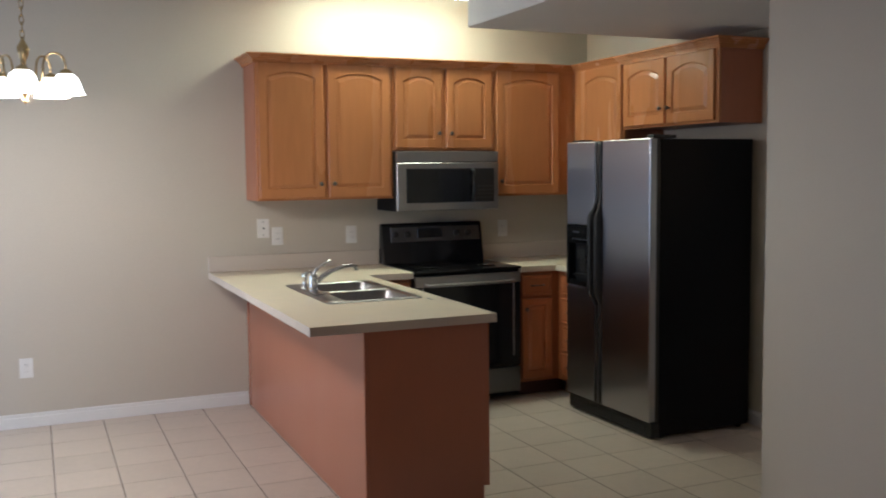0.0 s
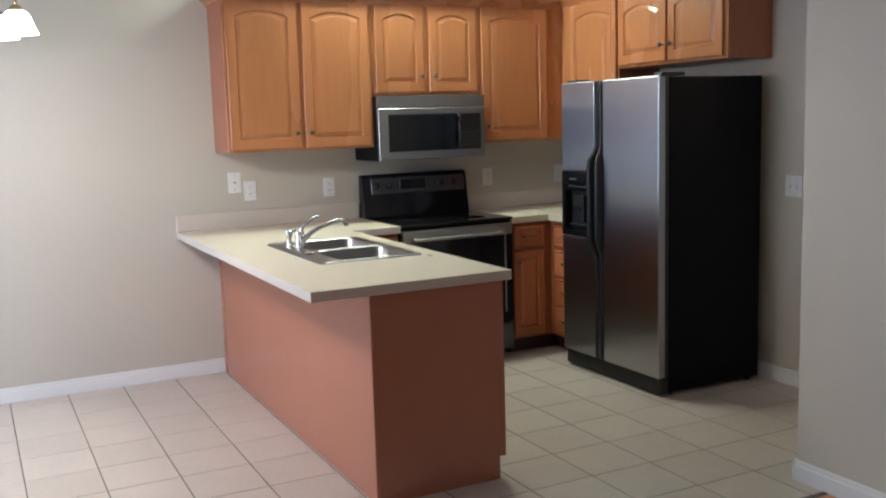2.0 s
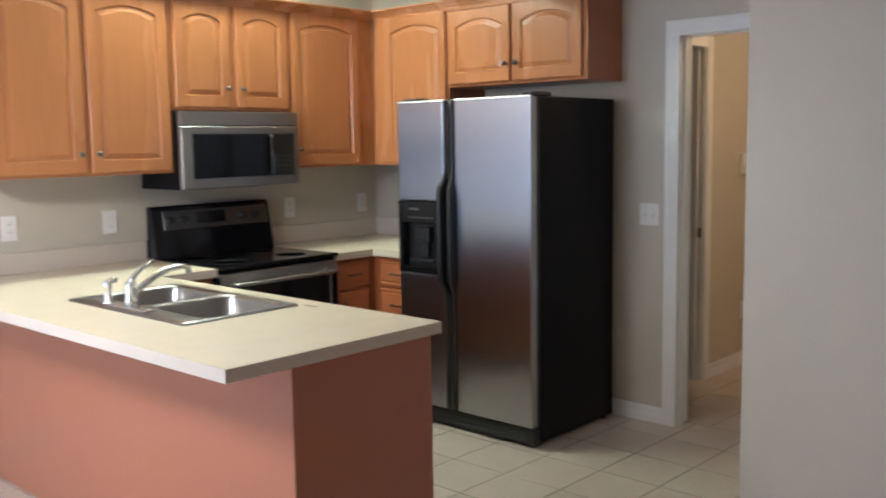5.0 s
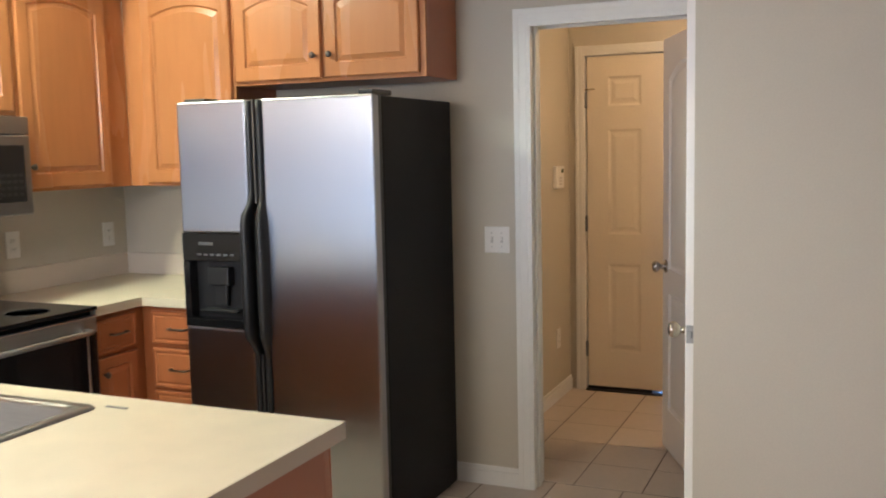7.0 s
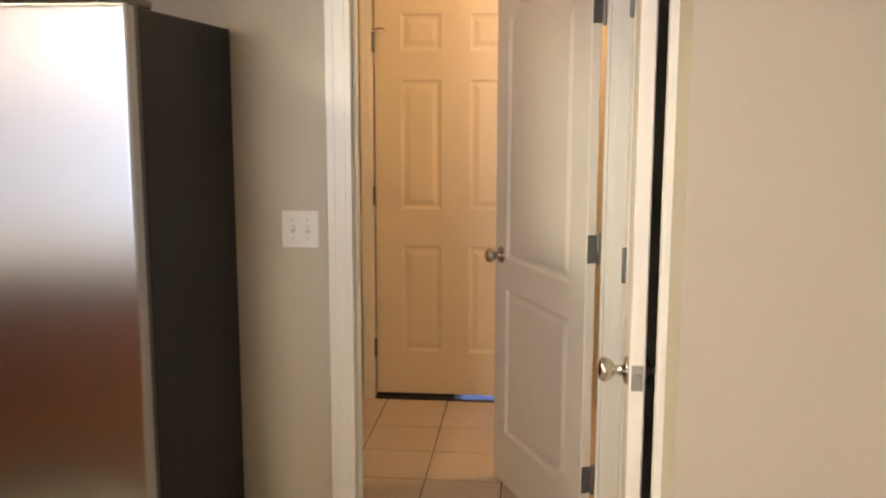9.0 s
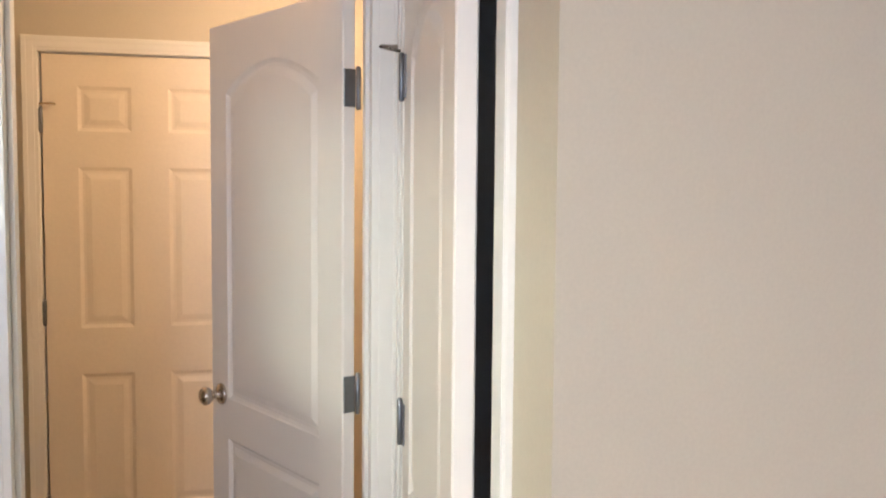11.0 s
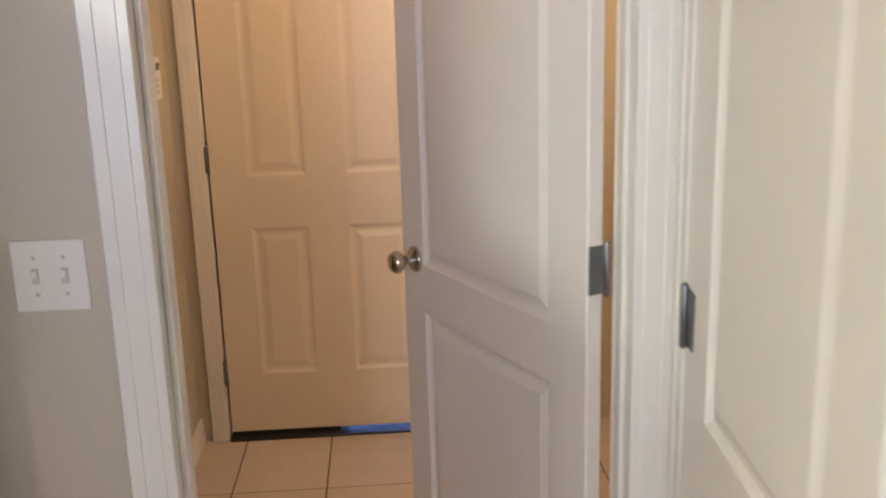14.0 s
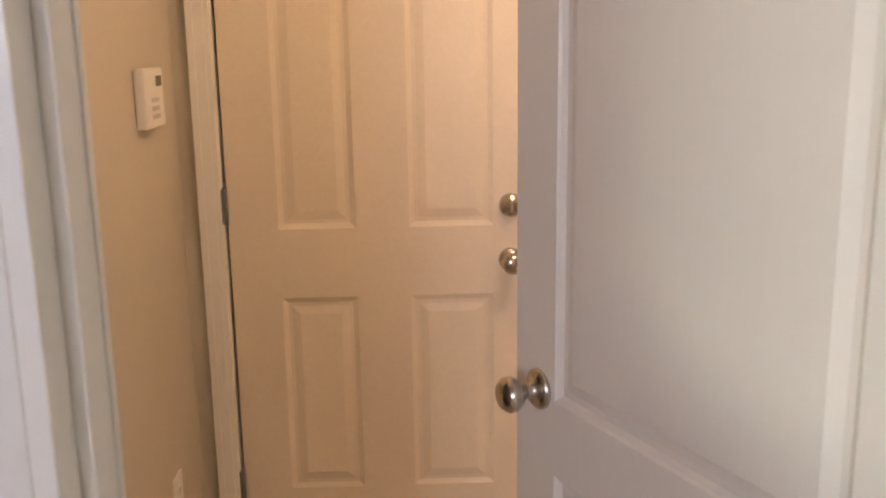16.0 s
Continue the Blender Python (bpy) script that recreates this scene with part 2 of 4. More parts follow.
KNOB_SMALL = lathe("cabinet_knob", [(0.006, 0), (0.005, 0.010), (0.013, 0.016), (0.014, 0.022), (0.008, 0.027)], M_PEWTER, 14)
KNOB_DOOR = lathe("door_knob", [(0.032, 0), (0.032, 0.005), (0.026, 0.010), (0.012, 0.014), (0.011, 0.030), (0.020, 0.037), (0.0275, 0.048), (0.0275, 0.058), (0.020, 0.067), (0.006, 0.070)], M_NICKEL, 24)
FRONT = pose(0, 0, 0, 90, 0, 0)  # turns +z to -y

# ---- structure ----
NORTH, EAST, BLOCK_X, BLOCK_Y = 6.62, 4.056, 3.012, 3.536
HIGH, LOW = 2.79, 2.356


def structure(name, spans, mat, label, bevel=0.0):
    return tagged(place(name, boxes(name, spans, mat, bevel)), label, kind="structure")


structure("wall_north", [((-2.02, NORTH, -0.05), (4.171, 6.74, HIGH))], M_WALL, "plain beige painted kitchen and dining wall")
structure("wall_east", [((EAST, 4.386, -0.05), (4.171, NORTH, HIGH)), ((EAST, -4.12, -0.05), (4.171, 3.585, HIGH)),
                        ((EAST, 3.585, 2.05), (4.171, 4.386, HIGH))], M_WALL, "beige painted wall with the laundry doorway in it")
structure("wall_pantry_north", [((BLOCK_X, 3.41, -0.05), (3.230, BLOCK_Y, LOW)), ((3.93, 3.41, -0.05), (EAST, BLOCK_Y, LOW)),
                                ((3.230, 3.41, 2.05), (3.93, BLOCK_Y, LOW))], M_WALL, "beige painted pantry wall with a narrow doorway")
structure("wall_pantry_west", [((BLOCK_X, -4.00, -0.05), (3.11, 3.41, LOW))], M_WALL, "plain beige painted wall of the pantry block")
structure("wall_west", [((-2.02, -4.12, -0.05), (-1.90, 4.50, HIGH)), ((-2.02, 6.42, -0.05), (-1.90, NORTH, HIGH)),
                        ((-2.02, 4.50, 2.12), (-1.90, 6.42, HIGH))], M_WALL, "beige painted wall with the patio door")
# out of view; stands far back so that less light bounces into the kitchen
structure("wall_south", [((-1.90, -4.12, -0.05), (-0.8, -4.00, HIGH)), ((1.2, -4.12, -0.05), (EAST, -4.00, HIGH)),
                         ((-0.8, -4.12, -0.05), (1.2, -4.00, 0.85)), ((-0.8, -4.12, 2.15), (1.2, -4.00, HIGH))], M_WALL, "unseen beige living room wall, set far back to cut bounce light")
structure("wall_laundry_north", [((4.171, 4.715, -0.05), (4.27, 4.83, 2.44)), ((5.00, 4.715, -0.05), (5.826, 4.83, 2.44)), ((4.27, 4.715, 2.06), (5.00, 4.83, 2.44))], M_WALL, "beige painted laundry wall in warm light")
structure("wall_laundry_east", [((5.826, 4.625, -0.05), (5.946, 4.83, 2.44)), ((5.826, 2.40, -0.05), (5.946, 3.76, 2.44)),
                                ((5.826, 3.76, 2.07), (5.946, 4.625, 2.44))], M_WALL, "beige painted laundry wall round the garage door")
structure("wall_laundry_south", [((4.171, 2.40, -0.05), (5.826, 2.52, 2.44))], M_WALL, "plain beige painted laundry end wall")
structure("ceiling", [((-2.02, -4.12, HIGH), (4.171, 6.74, HIGH + 0.1))], M_CEIL, "pale painted high ceiling")
structure("ceiling_soffit", [((2.405, -4.00, LOW), (EAST, 5.255, HIGH))], M_CEIL, "dropped pale painted ceiling beside the kitchen", 0.004)
structure("ceiling_laundry", [((4.171, 2.40, 2.44), (5.946, 4.83, 2.54))], M_CEIL, "pale painted laundry ceiling")
structure("ground", [((-40, -40, -0.30), (40, 40, -0.09))], material("outdoor_concrete", (0.35, 0.34, 0.32), 0.9, grain=8, vary=0.1, patch=0.4), "pale concrete ground outside the house")
structure("garage_slab", [((5.95, 2.2, -0.09), (8.5, 6.0, -0.012))], material("garage_concrete", (0.38, 0.37, 0.36), 0.8, grain=12, vary=0.1), "concrete slab beyond the garage door")
tile_floor = structure("floor_tiled", [((-2.02, 3.382, -0.09), (4.171, 6.74, -0.0016))], M_GROUT, "beige square ceramic floor tiles with dark joints")
laundry_floor = structure("floor_laundry", [((4.171, 2.40, -0.09), (5.95, 7.40, -0.0016))], M_GROUT, "beige square ceramic laundry floor tiles")
wood_floor = structure("floor_wooden", [((-2.02, -4.12, -0.09), (3.11, 3.366, -0.014))], M_TOE, "glossy orange oak strip floor")
structure("floor_pantry", [((3.11, -4.00, -0.09), (EAST, 3.382, 0.0))], M_GROUT, "dark pantry floor")
structure("trim_threshold", [((-1.9, 3.366, -0.05), (BLOCK_X, 3.386, 0.003))], material("dark_floor_strip", (0.09, 0.065, 0.05), 0.5), "dark transition strip between wood and tile")


def skirting(name, spans):
    """Boards with a stepped top; each span: lo, hi of the board, axis along which it faces and the side of the wall."""
    out = []
    for (x0, y0), (x1, y1), face in spans:
        out.append(((x0, y0, 0), (x1, y1, 0.066)))
        dx0, dy0, dx1, dy1 = {"s": (0, 0.005, 0, 0), "w": (0.005, 0, 0, 0), "n": (0, 0, 0, -0.005)}[face]
        out.append(((x0 + dx0, y0 + dy0, 0.066), (x1 + dx1, y1 + dy1, 0.088)))
    return structure(name, out, M_TRIM, "white painted wooden baseboard", 0.002)


skirting("baseboard", [((-1.9, NORTH - 0.014), (1.394, NORTH), "s"), ((BLOCK_X - 0.014, -4.0), (BLOCK_X, BLOCK_Y), "w"),
                       ((BLOCK_X - 0.014, BLOCK_Y), (3.170, BLOCK_Y + 0.014), "n"), ((EAST - 0.014, 4.448), (EAST, 5.9), "w"),
                       ((5.065, 4.701), (5.826, 4.715), "s")])


def casing_x(name, x, side, y0, y1, top, w=0.085):
    """Stepped door casing on a wall that faces along x; side is -1 or 1."""
    spans = []
    for a, b, t in ((0.0, 1.0, 0.012), (0.22, 0.985, 0.0145), (0.66, 0.96, 0.0175)):
        x0, x1 = sorted((x, x + side * t))
        spans += [((x0, y1 + a * w, 0), (x1, y1 + b * w, top + b * w)), ((x0, y0 - b * w, 0), (x1, y0 - a * w, top + b * w)),
                  ((x0, y0 - a * w, top + a * w), (x1, y1 + a * w, top + b * w))]
    return structure(name, spans, M_TRIM, "white stepped wooden door casing", 0.001)


casing_x("trim_laundry_door", EAST, -1, 3.601, 4.374, 2.02, 0.076)
casing_x("trim_laundry_inside", 4.171, 1, 3.601, 4.374, 2.02, 0.07)
casing_x("trim_garage_door", 5.826, -1, 3.77, 4.615, 2.055, 0.058)


def casing_y(name, y, x0, x1, top, w=0.062):
    spans = []
    for a, b, t in ((0.0, 1.0, 0.012), (0.22, 0.985, 0.0145), (0.66, 0.96, 0.0175)):
        spans += [((x1 + a * w, y, 0), (x1 + b * w, y + t, top + b * w)), ((x0 - b * w, y, 0), (x0 - a * w, y + t, top + b * w)),
                  ((x0 - a * w, y, top + a * w), (x1 + a * w, y + t, top + b * w))]
    return structure(name, spans, M_TRIM, "white stepped wooden pantry door casing", 0.001)


casing_y("trim_pantry_door", BLOCK_Y, 3.240, 3.920, 2.03, 0.067)
structure("trim_jamb_laundry", [((EAST, 3.585, 0), (4.171, 3.599, 2.03)), ((EAST, 4.376, 0), (4.171, 4.386, 2.03)), ((EAST, 3.585, 2.03), (4.171, 4.386, 2.05)),
                                ((4.09, 4.364, 0), (4.125, 4.376, 2.03)), ((4.09, 3.599, 0), (4.125, 3.609, 2.03))], M_TRIM, "white wooden door jamb with stop", 0.0015)
structure("trim_jamb_pantry", [((3.230, 3.41, 0), (3.238, BLOCK_Y, 2.03)), ((3.922, 3.41, 0), (3.93, BLOCK_Y, 2.03)), ((3.230, 3.41, 2.03), (3.93, BLOCK_Y, 2.05)),
                               ((3.238, 3.445, 0), (3.249, 3.475, 2.03))], M_TRIM, "white wooden pantry door jamb", 0.0015)
structure("trim_jamb_garage", [((5.826, 4.612, 0), (5.946, 4.625, 2.05)), ((5.826, 3.76, 0), (5.946, 3.777, 2.05)), ((5.826, 3.76, 2.052), (5.946, 4.625, 2.07))], M_TRIM, "cream wooden garage door jamb", 0.0015)
structure("trim_sill_garage", [((5.80, 3.777, -0.002), (5.95, 4.608, 0.009))], M_MATTE, "black garage door threshold")
structure("trim_weatherstrip", [((5.882, 4.598, 0.01), (5.896, 4.612, 2.05))], M_MATTE, "black rubber weatherstrip behind the garage door")


structure("wall_closet", [((4.171, 7.30, -0.05), (5.946, 7.40, 2.44)), ((5.826, 4.83, -0.05), (5.946, 7.30, 2.44)), ((4.171, 6.74, -0.05), (4.271, 7.30, 2.44))], M_WALL, "plain wall of the dark closet off the laundry")
structure("ceiling_closet", [((4.171, 4.83, 2.44), (5.946, 7.40, 2.54))], M_CEIL, "plain closet ceiling")
structure("trim_closet_door", [((5.00, 4.703, 0), (5.065, 4.715, 2.11)), ((5.02, 4.698, 0), (5.065, 4.703, 2.11)), ((4.205, 4.703, 0), (4.27, 4.715, 2.11)), ((4.27, 4.703, 2.045), (5.00, 4.715, 2.11)),
                               ((4.99, 4.715, 0), (5.00, 4.83, 2.05)), ((4.27, 4.715, 0), (4.28, 4.83, 2.05)), ((4.28, 4.715, 2.045), (4.99, 4.83, 2.06)), ((4.978, 4.75, 0), (4.99, 4.785, 2.045))], M_TRIM, "white wooden closet doorway trim with stop", 0.0015)
tagged(place("strike_plate", boxes("strike_plate", [((4.987, 4.722, 0.90), (4.9895, 4.745, 0.96))], M_NICKEL, 0.0008)), "small nickel strike plate on the closet jamb", "strike plate")


def window_unit(name, axis, at, a0, a1, z0, z1, label, bars):
    w = tagged(new(name), label, kind="structure")
    spans = [(a0, a1, z0, z0 + 0.06), (a0, a1, z1 - 0.06, z1), (a0, a0 + 0.06, z0 + 0.06, z1 - 0.06), (a1 - 0.06, a1, z0 + 0.06, z1 - 0.06)]
    for b in bars:
        spans.append((b - 0.035, b + 0.035, z0 + 0.06, z1 - 0.06))
    out = []
    for p, q, r, s in spans:
        out.append(((at, p, r), (at + 0.06, q, s)) if axis == "x" else ((p, at, r), (q, at + 0.06, s)))
    place("frame", boxes("window_frame", out, M_TRIM, 0.003), w)
    pane = [((at + 0.028, a0 + 0.05, z0 + 0.05), (at + 0.034, a1 - 0.05, z1 - 0.05))] if axis == "x" else [((a0 + 0.05, at + 0.028, z0 + 0.05), (a1 - 0.05, at + 0.034, z1 - 0.05))]
    p = place("pane", boxes("window_pane", pane, M_GLASS), w)
    p.visible_shadow = False


window_unit("window_1", "x", -2.01, 4.50, 6.42, 0.0, 2.12, "white framed sliding patio door", [5.46])
# added, never in view: the opening for the southern fill lamp
window_unit("window_2", "y", -4.11, -0.8, 1.2, 0.85, 2.15, "white framed window added in the unseen south wall", [0.2])

# ---- room doors ----


def two_panel(w, h):
    s = 0.112
    return panel_leaf("arched_leaf", w, h, 0.035, [(s, 0.21, w - s, 0.785, 0.0), (s, 0.905, w - s, h - 0.125, 0.075)], DOOR_PROFILE, M_DOOR)


HINGE = boxes("hinge_leaf", [((-0.016, -0.002, -0.045), (0.016, 0.002, 0.045))], M_HINGE, 0.0012)
PIN = lathe("hinge_barrel", [(0.003, -0.052), (0.0062, -0.048), (0.0062, 0.048), (0.003, 0.052)], M_HINGE, 10)
LATCH = boxes("latch_plate", [((-0.0015, -0.0125, -0.029), (0.0015, 0.0125, 0.029)), ((-0.010, -0.007, -0.010), (0.0, 0.007, 0.010))], M_LATCH, 0.001)

door = tagged(new("door_1"), "white arched two-panel laundry door standing open", kind="structure")
TH, W1 = radians(24.5), 0.755
dv, nv = Vector((math.cos(TH), math.sin(TH), 0)), Vector((-math.sin(TH), math.cos(TH), 0))
pin = Vector((4.176, 3.615, 0))
door.matrix_basis = Matrix.Translation(pin + dv * (W1 + 0.006) + nv * 0.037 + Vector((0, 0, 0.012))) @ pose(0, 0, 0, 0, 0, 204.5)
place("leaf", two_panel(W1, 2.005), door)
place("knob", KNOB_DOOR, door, pose(0.070, 0, 0.912) @ FRONT)
place("knob", KNOB_DOOR, door, pose(0.070, 0.035, 0.912, -90))
place("latch_plate", LATCH, door, pose(-0.0005, 0.0175, 0.912))
for z in (0.27, 1.035, 1.775):
    place("hinge", HINGE, door, pose(W1 + 0.0015, 0.018, z, 0, 0, 90))
    place("hinge_pin", PIN, door, pose(W1 + 0.006, 0.040, z))

door = tagged(new("door_2"), "white arched two-panel pantry door standing ajar", kind="structure")
W2 = 0.645
door.matrix_basis = pose(3.912, 3.552, 0.012, 0, 0, 175.6)
place("leaf", two_panel(W2, 2.005), door, pose(0.003, 0, 0))
place("knob", KNOB_DOOR, door, pose(W2 - 0.06, 0, 0.888) @ FRONT)
place("knob", KNOB_DOOR, door, pose(W2 - 0.06, 0.035, 0.888, -90))
place("latch_plate", LATCH, door, pose(W2 + 0.0035, 0.0175, 0.888, 0, 0, 180))
for z in (0.27, 1.03, 1.775):
    place("hinge", HINGE, door, pose(0.024, -0.0015, z))
    place("hinge_pin", PIN, door, pose(0.0, -0.006, z))
place("door_stop", tube("stop_arm", [(0.0, -0.01, 1.83), (0.01, -0.03, 1.832), (0.045, -0.055, 1.832), (0.05, -0.02, 1.832)], 0.004, M_NICKEL, 8), door)

door = tagged(new("door_3"), "closed cream six-panel garage door", kind="structure")
door.matrix_basis = pose(5.838, 4.605, 0.021, 0, 0, -90)
cols = ((0.130, 0.330), (0.470, 0.690))
panels = [(a, z0, b, z1, 0.0) for a, b in cols for z0, z1 in ((0.225, 0.77), (0.955, 1.59), (1.73, 1.905))]
place("leaf", panel_leaf("six_panel_leaf", 0.825, 2.028, 0.042, panels, SHALLOW_PROFILE, M_GDOOR), door)
place("knob", KNOB_DOOR, door, pose(0.735, 0, 0.862) @ FRONT)
place("deadbolt", lathe("deadbolt", [(0.031, 0), (0.031, 0.006), (0.024, 0.014), (0.008, 0.015), (0.007, 0.03), (0.001, 0.031)], M_NICKEL, 20), door, pose(0.735, 0, 1.008) @ FRONT)
place("thumb_turn", boxes("thumb_turn", [((-0.006, -0.036, -0.016), (0.006, -0.016, 0.016))], M_NICKEL, 0.003, 2), door, pose(0.735, 0, 1.008))
for z in (0.24, 1.02, 1.77):
    place("hinge_pin", PIN, door, pose(-0.002, -0.006, z, 0, 0, 0))
    place("hinge", HINGE, door, pose(-0.018, -0.0155, z))
place("door_stop", tube("stop_arm", [(0.0, -0.01, 1.83), (0.0, -0.035, 1.832), (0.045, -0.05, 1.832), (0.05, -0.012, 1.832)], 0.004, M_BRASS, 8), door)
place("sweep", boxes("door_sweep", [((0.0, -0.004, -0.012), (0.40, 0.030, 0.004))], M_MATTE), door)

# ---- upper cabinets ----
KNOB_GROUP = "upper kitchen cabinets"


def cabinet_door(parent, w, h, m, knob=None, arch=0.035, stile=0.055, mat=M_CAB):
    d = place("door", panel_leaf("cabinet_door", w, h, 0.019, [(stile, stile + 0.005, w - stile, h - stile, arch)], CAB_PROFILE, mat, 0.004), parent, m)
    if knob:
        place("knob", KNOB_SMALL, d, pose(knob[0], 0, knob[1]) @ FRONT)
    return d


def carcass(parent, lo, hi, frame_axis, mat_side=M_CSIDE):
    place("body", boxes("cabinet_body", [(lo, hi)], mat_side, 0.0015), parent)


FACE_Y, FACE_X = 6.285, 3.738
Z0, Z1 = 1.372, 2.25


def face_n(parent, x0, x1, z0, z1):
    place("face_frame", boxes("face_frame", [((x0, FACE_Y - 0.004, z0), (x1, FACE_Y + 0.012, z1))], M_CAB, 0.001), parent)


def face_e(parent, y0, y1, z0, z1):
    place("face_frame", boxes("face_frame", [((FACE_X - 0.004, y0, z0), (FACE_X + 0.012, y1, z1))], M_CAB, 0.001), parent)


c = base("wall_cabinet", "honey maple double wall cabinet with arched doors", "cabinet", group=KNOB_GROUP)
carcass(c, (1.414, FACE_Y + 0.012, Z0), (2.326, NORTH, Z1), "y")
face_n(c, 1.414, 2.326, Z0, Z1)
cabinet_door(c, 0.425, 0.856, pose(1.427, FACE_Y - 0.023, 1.386), (0.395, 0.09))
cabinet_door(c, 0.425, 0.856, pose(1.880, FACE_Y - 0.023, 1.386), (0.03, 0.09))
c = base("wall_cabinet", "short honey maple wall cabinet over the microwave", "cabinet", group=KNOB_GROUP)
carcass(c, (2.328, FACE_Y + 0.012, 1.69), (3.082, NORTH, Z1), "y")
face_n(c, 2.328, 3.082, 1.69, Z1)
cabinet_door(c, 0.335, 0.535, pose(2.348, FACE_Y - 0.023, 1.706), (0.307, 0.10))
cabinet_door(c, 0.345, 0.535, pose(2.716, FACE_Y - 0.023, 1.706), (0.03, 0.10))
c = base("wall_cabinet", "tall honey maple corner wall cabinet", "cabinet", group=KNOB_GROUP)
carcass(c, (3.084, FACE_Y + 0.012, Z0), (3.740, NORTH, Z1), "y")
face_n(c, 3.084, 3.737, Z0, Z1)
cabinet_door(c, 0.50, 0.856, pose(3.098, FACE_Y - 0.023, 1.386), (0.03, 0.09))
c = base("wall_cabinet", "tall honey maple wall cabinet beside the corner", "cabinet", group=KNOB_GROUP)
carcass(c, (FACE_X + 0.012, 5.652, Z0), (EAST, 6.28, Z1), "x")
face_e(c, 5.652, 6.278, Z0, Z1)
cabinet_door(c, 0.495, 0.856, pose(FACE_X - 0.023, 6.16, 1.386, 0, 0, -90), (0.465, 0.09))
c = base("wall_cabinet", "short honey maple cabinet above the refrigerator", "cabinet", group=KNOB_GROUP)
carcass(c, (FACE_X + 0.012, 4.714, 1.812), (EAST, 5.650, Z1), "x")
face_e(c, 4.714, 5.650, 1.812, Z1)
cabinet_door(c, 0.440, 0.405, pose(FACE_X - 0.023, 5.640, 1.828, 0, 0, -90), (0.41, 0.095), 0.04)
cabinet_door(c, 0.440, 0.405, pose(FACE_X - 0.023, 5.180, 1.828, 0, 0, -90), (0.03, 0.095), 0.04)


def crown():
    bm = bmesh.new()
    steps = ((0.0, -0.012), (0.010, -0.012), (0.010, 0.000), (0.015, 0.003), (0.015, 0.013), (0.027, 0.020), (0.027, 0.029),
             (0.040, 0.036), (0.040, 0.044), (0.052, 0.050), (0.056, 0.054), (0.056, 0.066), (0.0, 0.066))
    prof = [(o, Z1 + (z if z < 0 else 0.70 * z)) for o, z in steps]
    rings = []
    for i in range(5):
        ring = []
        for o, z in prof:
            x = (1.413 - o, 1.413 - o, FACE_X - 0.004 - o, FACE_X - 0.004 - o, EAST)[i]
            y = (NORTH, FACE_Y - 0.004 - o, FACE_Y - 0.004 - o, 4.713 - o, 4.713 - o)[i]
            ring.append(bm.verts.new((x, y, z)))
        rings.append(ring)
    for a, b in zip(rings, rings[1:]):
        for k in range(len(prof)):
            j = (k + 1) % len(prof)
            bm.faces.new((a[k], a[j], b[j], b[k]))
    bm.faces.new(rings[0])
    bm.faces.new(rings[-1])
    return finish(bm, "crown", M_CAB)


tagged(place("trim_crown", crown()), "honey maple crown moulding along the cabinet tops", kind="structure")

# ---- counters and base cabinets ----
CT, CB = 0.902, 0.862
FY, FX = 5.945, 3.385  # counter fronts of the two runs

pen = base("peninsula_cabinet", "reddish laminate peninsula base with plain back panels", "cabinet")
place("body", boxes("peninsula_body", [((1.404, 4.194, 0.0), (1.92, 6.60, 0.68)), ((1.92, 4.194, 0.10), (1.978, 6.60, 0.68)), ((1.945, 4.194, 0.68), (1.978, 6.60, CB)), ((1.404, 4.194, 0.68), (1.92, 4.70, CB)), ((1.404, 5.75, 0.68), (1.92, 6.60, CB))], M_SIDE), pen)
place("back_panel", boxes("back_panel", [((1.396, 4.202, 0.0), (1.404, NORTH - 0.001, CB - 0.001))], M_SIDE, 0.001), pen)
place("end_panel", boxes("end_panel", [((1.409, 4.184, 0.0), (1.965, 4.194, CB - 0.001)), ((1.965, 4.184, 0.10), (1.995, 4.194, CB - 0.001))], M_SIDE, 0.001), pen)
place("corner_strip", boxes("corner_strip", [((1.392, 4.180, 0.0), (1.409, 4.202, CB - 0.001))], M_SIDE, 0.003), pen)
for k, y0 in enumerate((4.21, 4.64, 5.06, 5.50)):
    cabinet_door(pen, 0.41, 0.70, pose(2.00, y0, 0.12, 0, 0, 90), (0.38, 0.62), 0.0, mat=M_BASE)


def pull(parent, m):
    place("handle", tube("bar_pull", [(-0.045, 0, 0), (-0.045, -0.022, 0), (-0.03, -0.028, 0), (0.03, -0.028, 0), (0.045, -0.022, 0), (0.045, 0, 0)], 0.0045, M_PEWTER, 8), parent, m)


def drawer_front(parent, w, h, m):
    d = place("drawer", panel_leaf("drawer_front", w, h, 0.019, [(0.014, 0.014, w - 0.014, h - 0.014, 0)], ((0.004, 0.003), (0.008, 0.003), (0.014, 0.0005)), M_BASE, 0.004), parent, m)
    pull(d, pose(w / 2, 0, h / 2))


BY, BX = FY + 0.035, FX + 0.035
c = base("base_cabinet", "narrow honey maple base cabinet with drawer beside the range", "cabinet", group="base kitchen cabinets")
place("body", boxes("base_body", [((3.118, BY + 0.004, 0.10), (EAST, NORTH, CB))], M_BASE, 0.001), c)
place("toe_board", boxes("toe_board", [((3.118, BY + 0.06, 0), (3.5, NORTH, 0.10))], M_TOE), c)
drawer_front(c, 0.235, 0.145, pose(3.13, BY - 0.018, 0.695))
cabinet_door(c, 0.235, 0.55, pose(3.13, BY - 0.018, 0.125), (0.03, 0.48), 0.0, 0.045, M_BASE)
c = base("drawer_cabinet", "honey maple base cabinet with a stack of drawers", "cabinet", group="base kitchen cabinets")
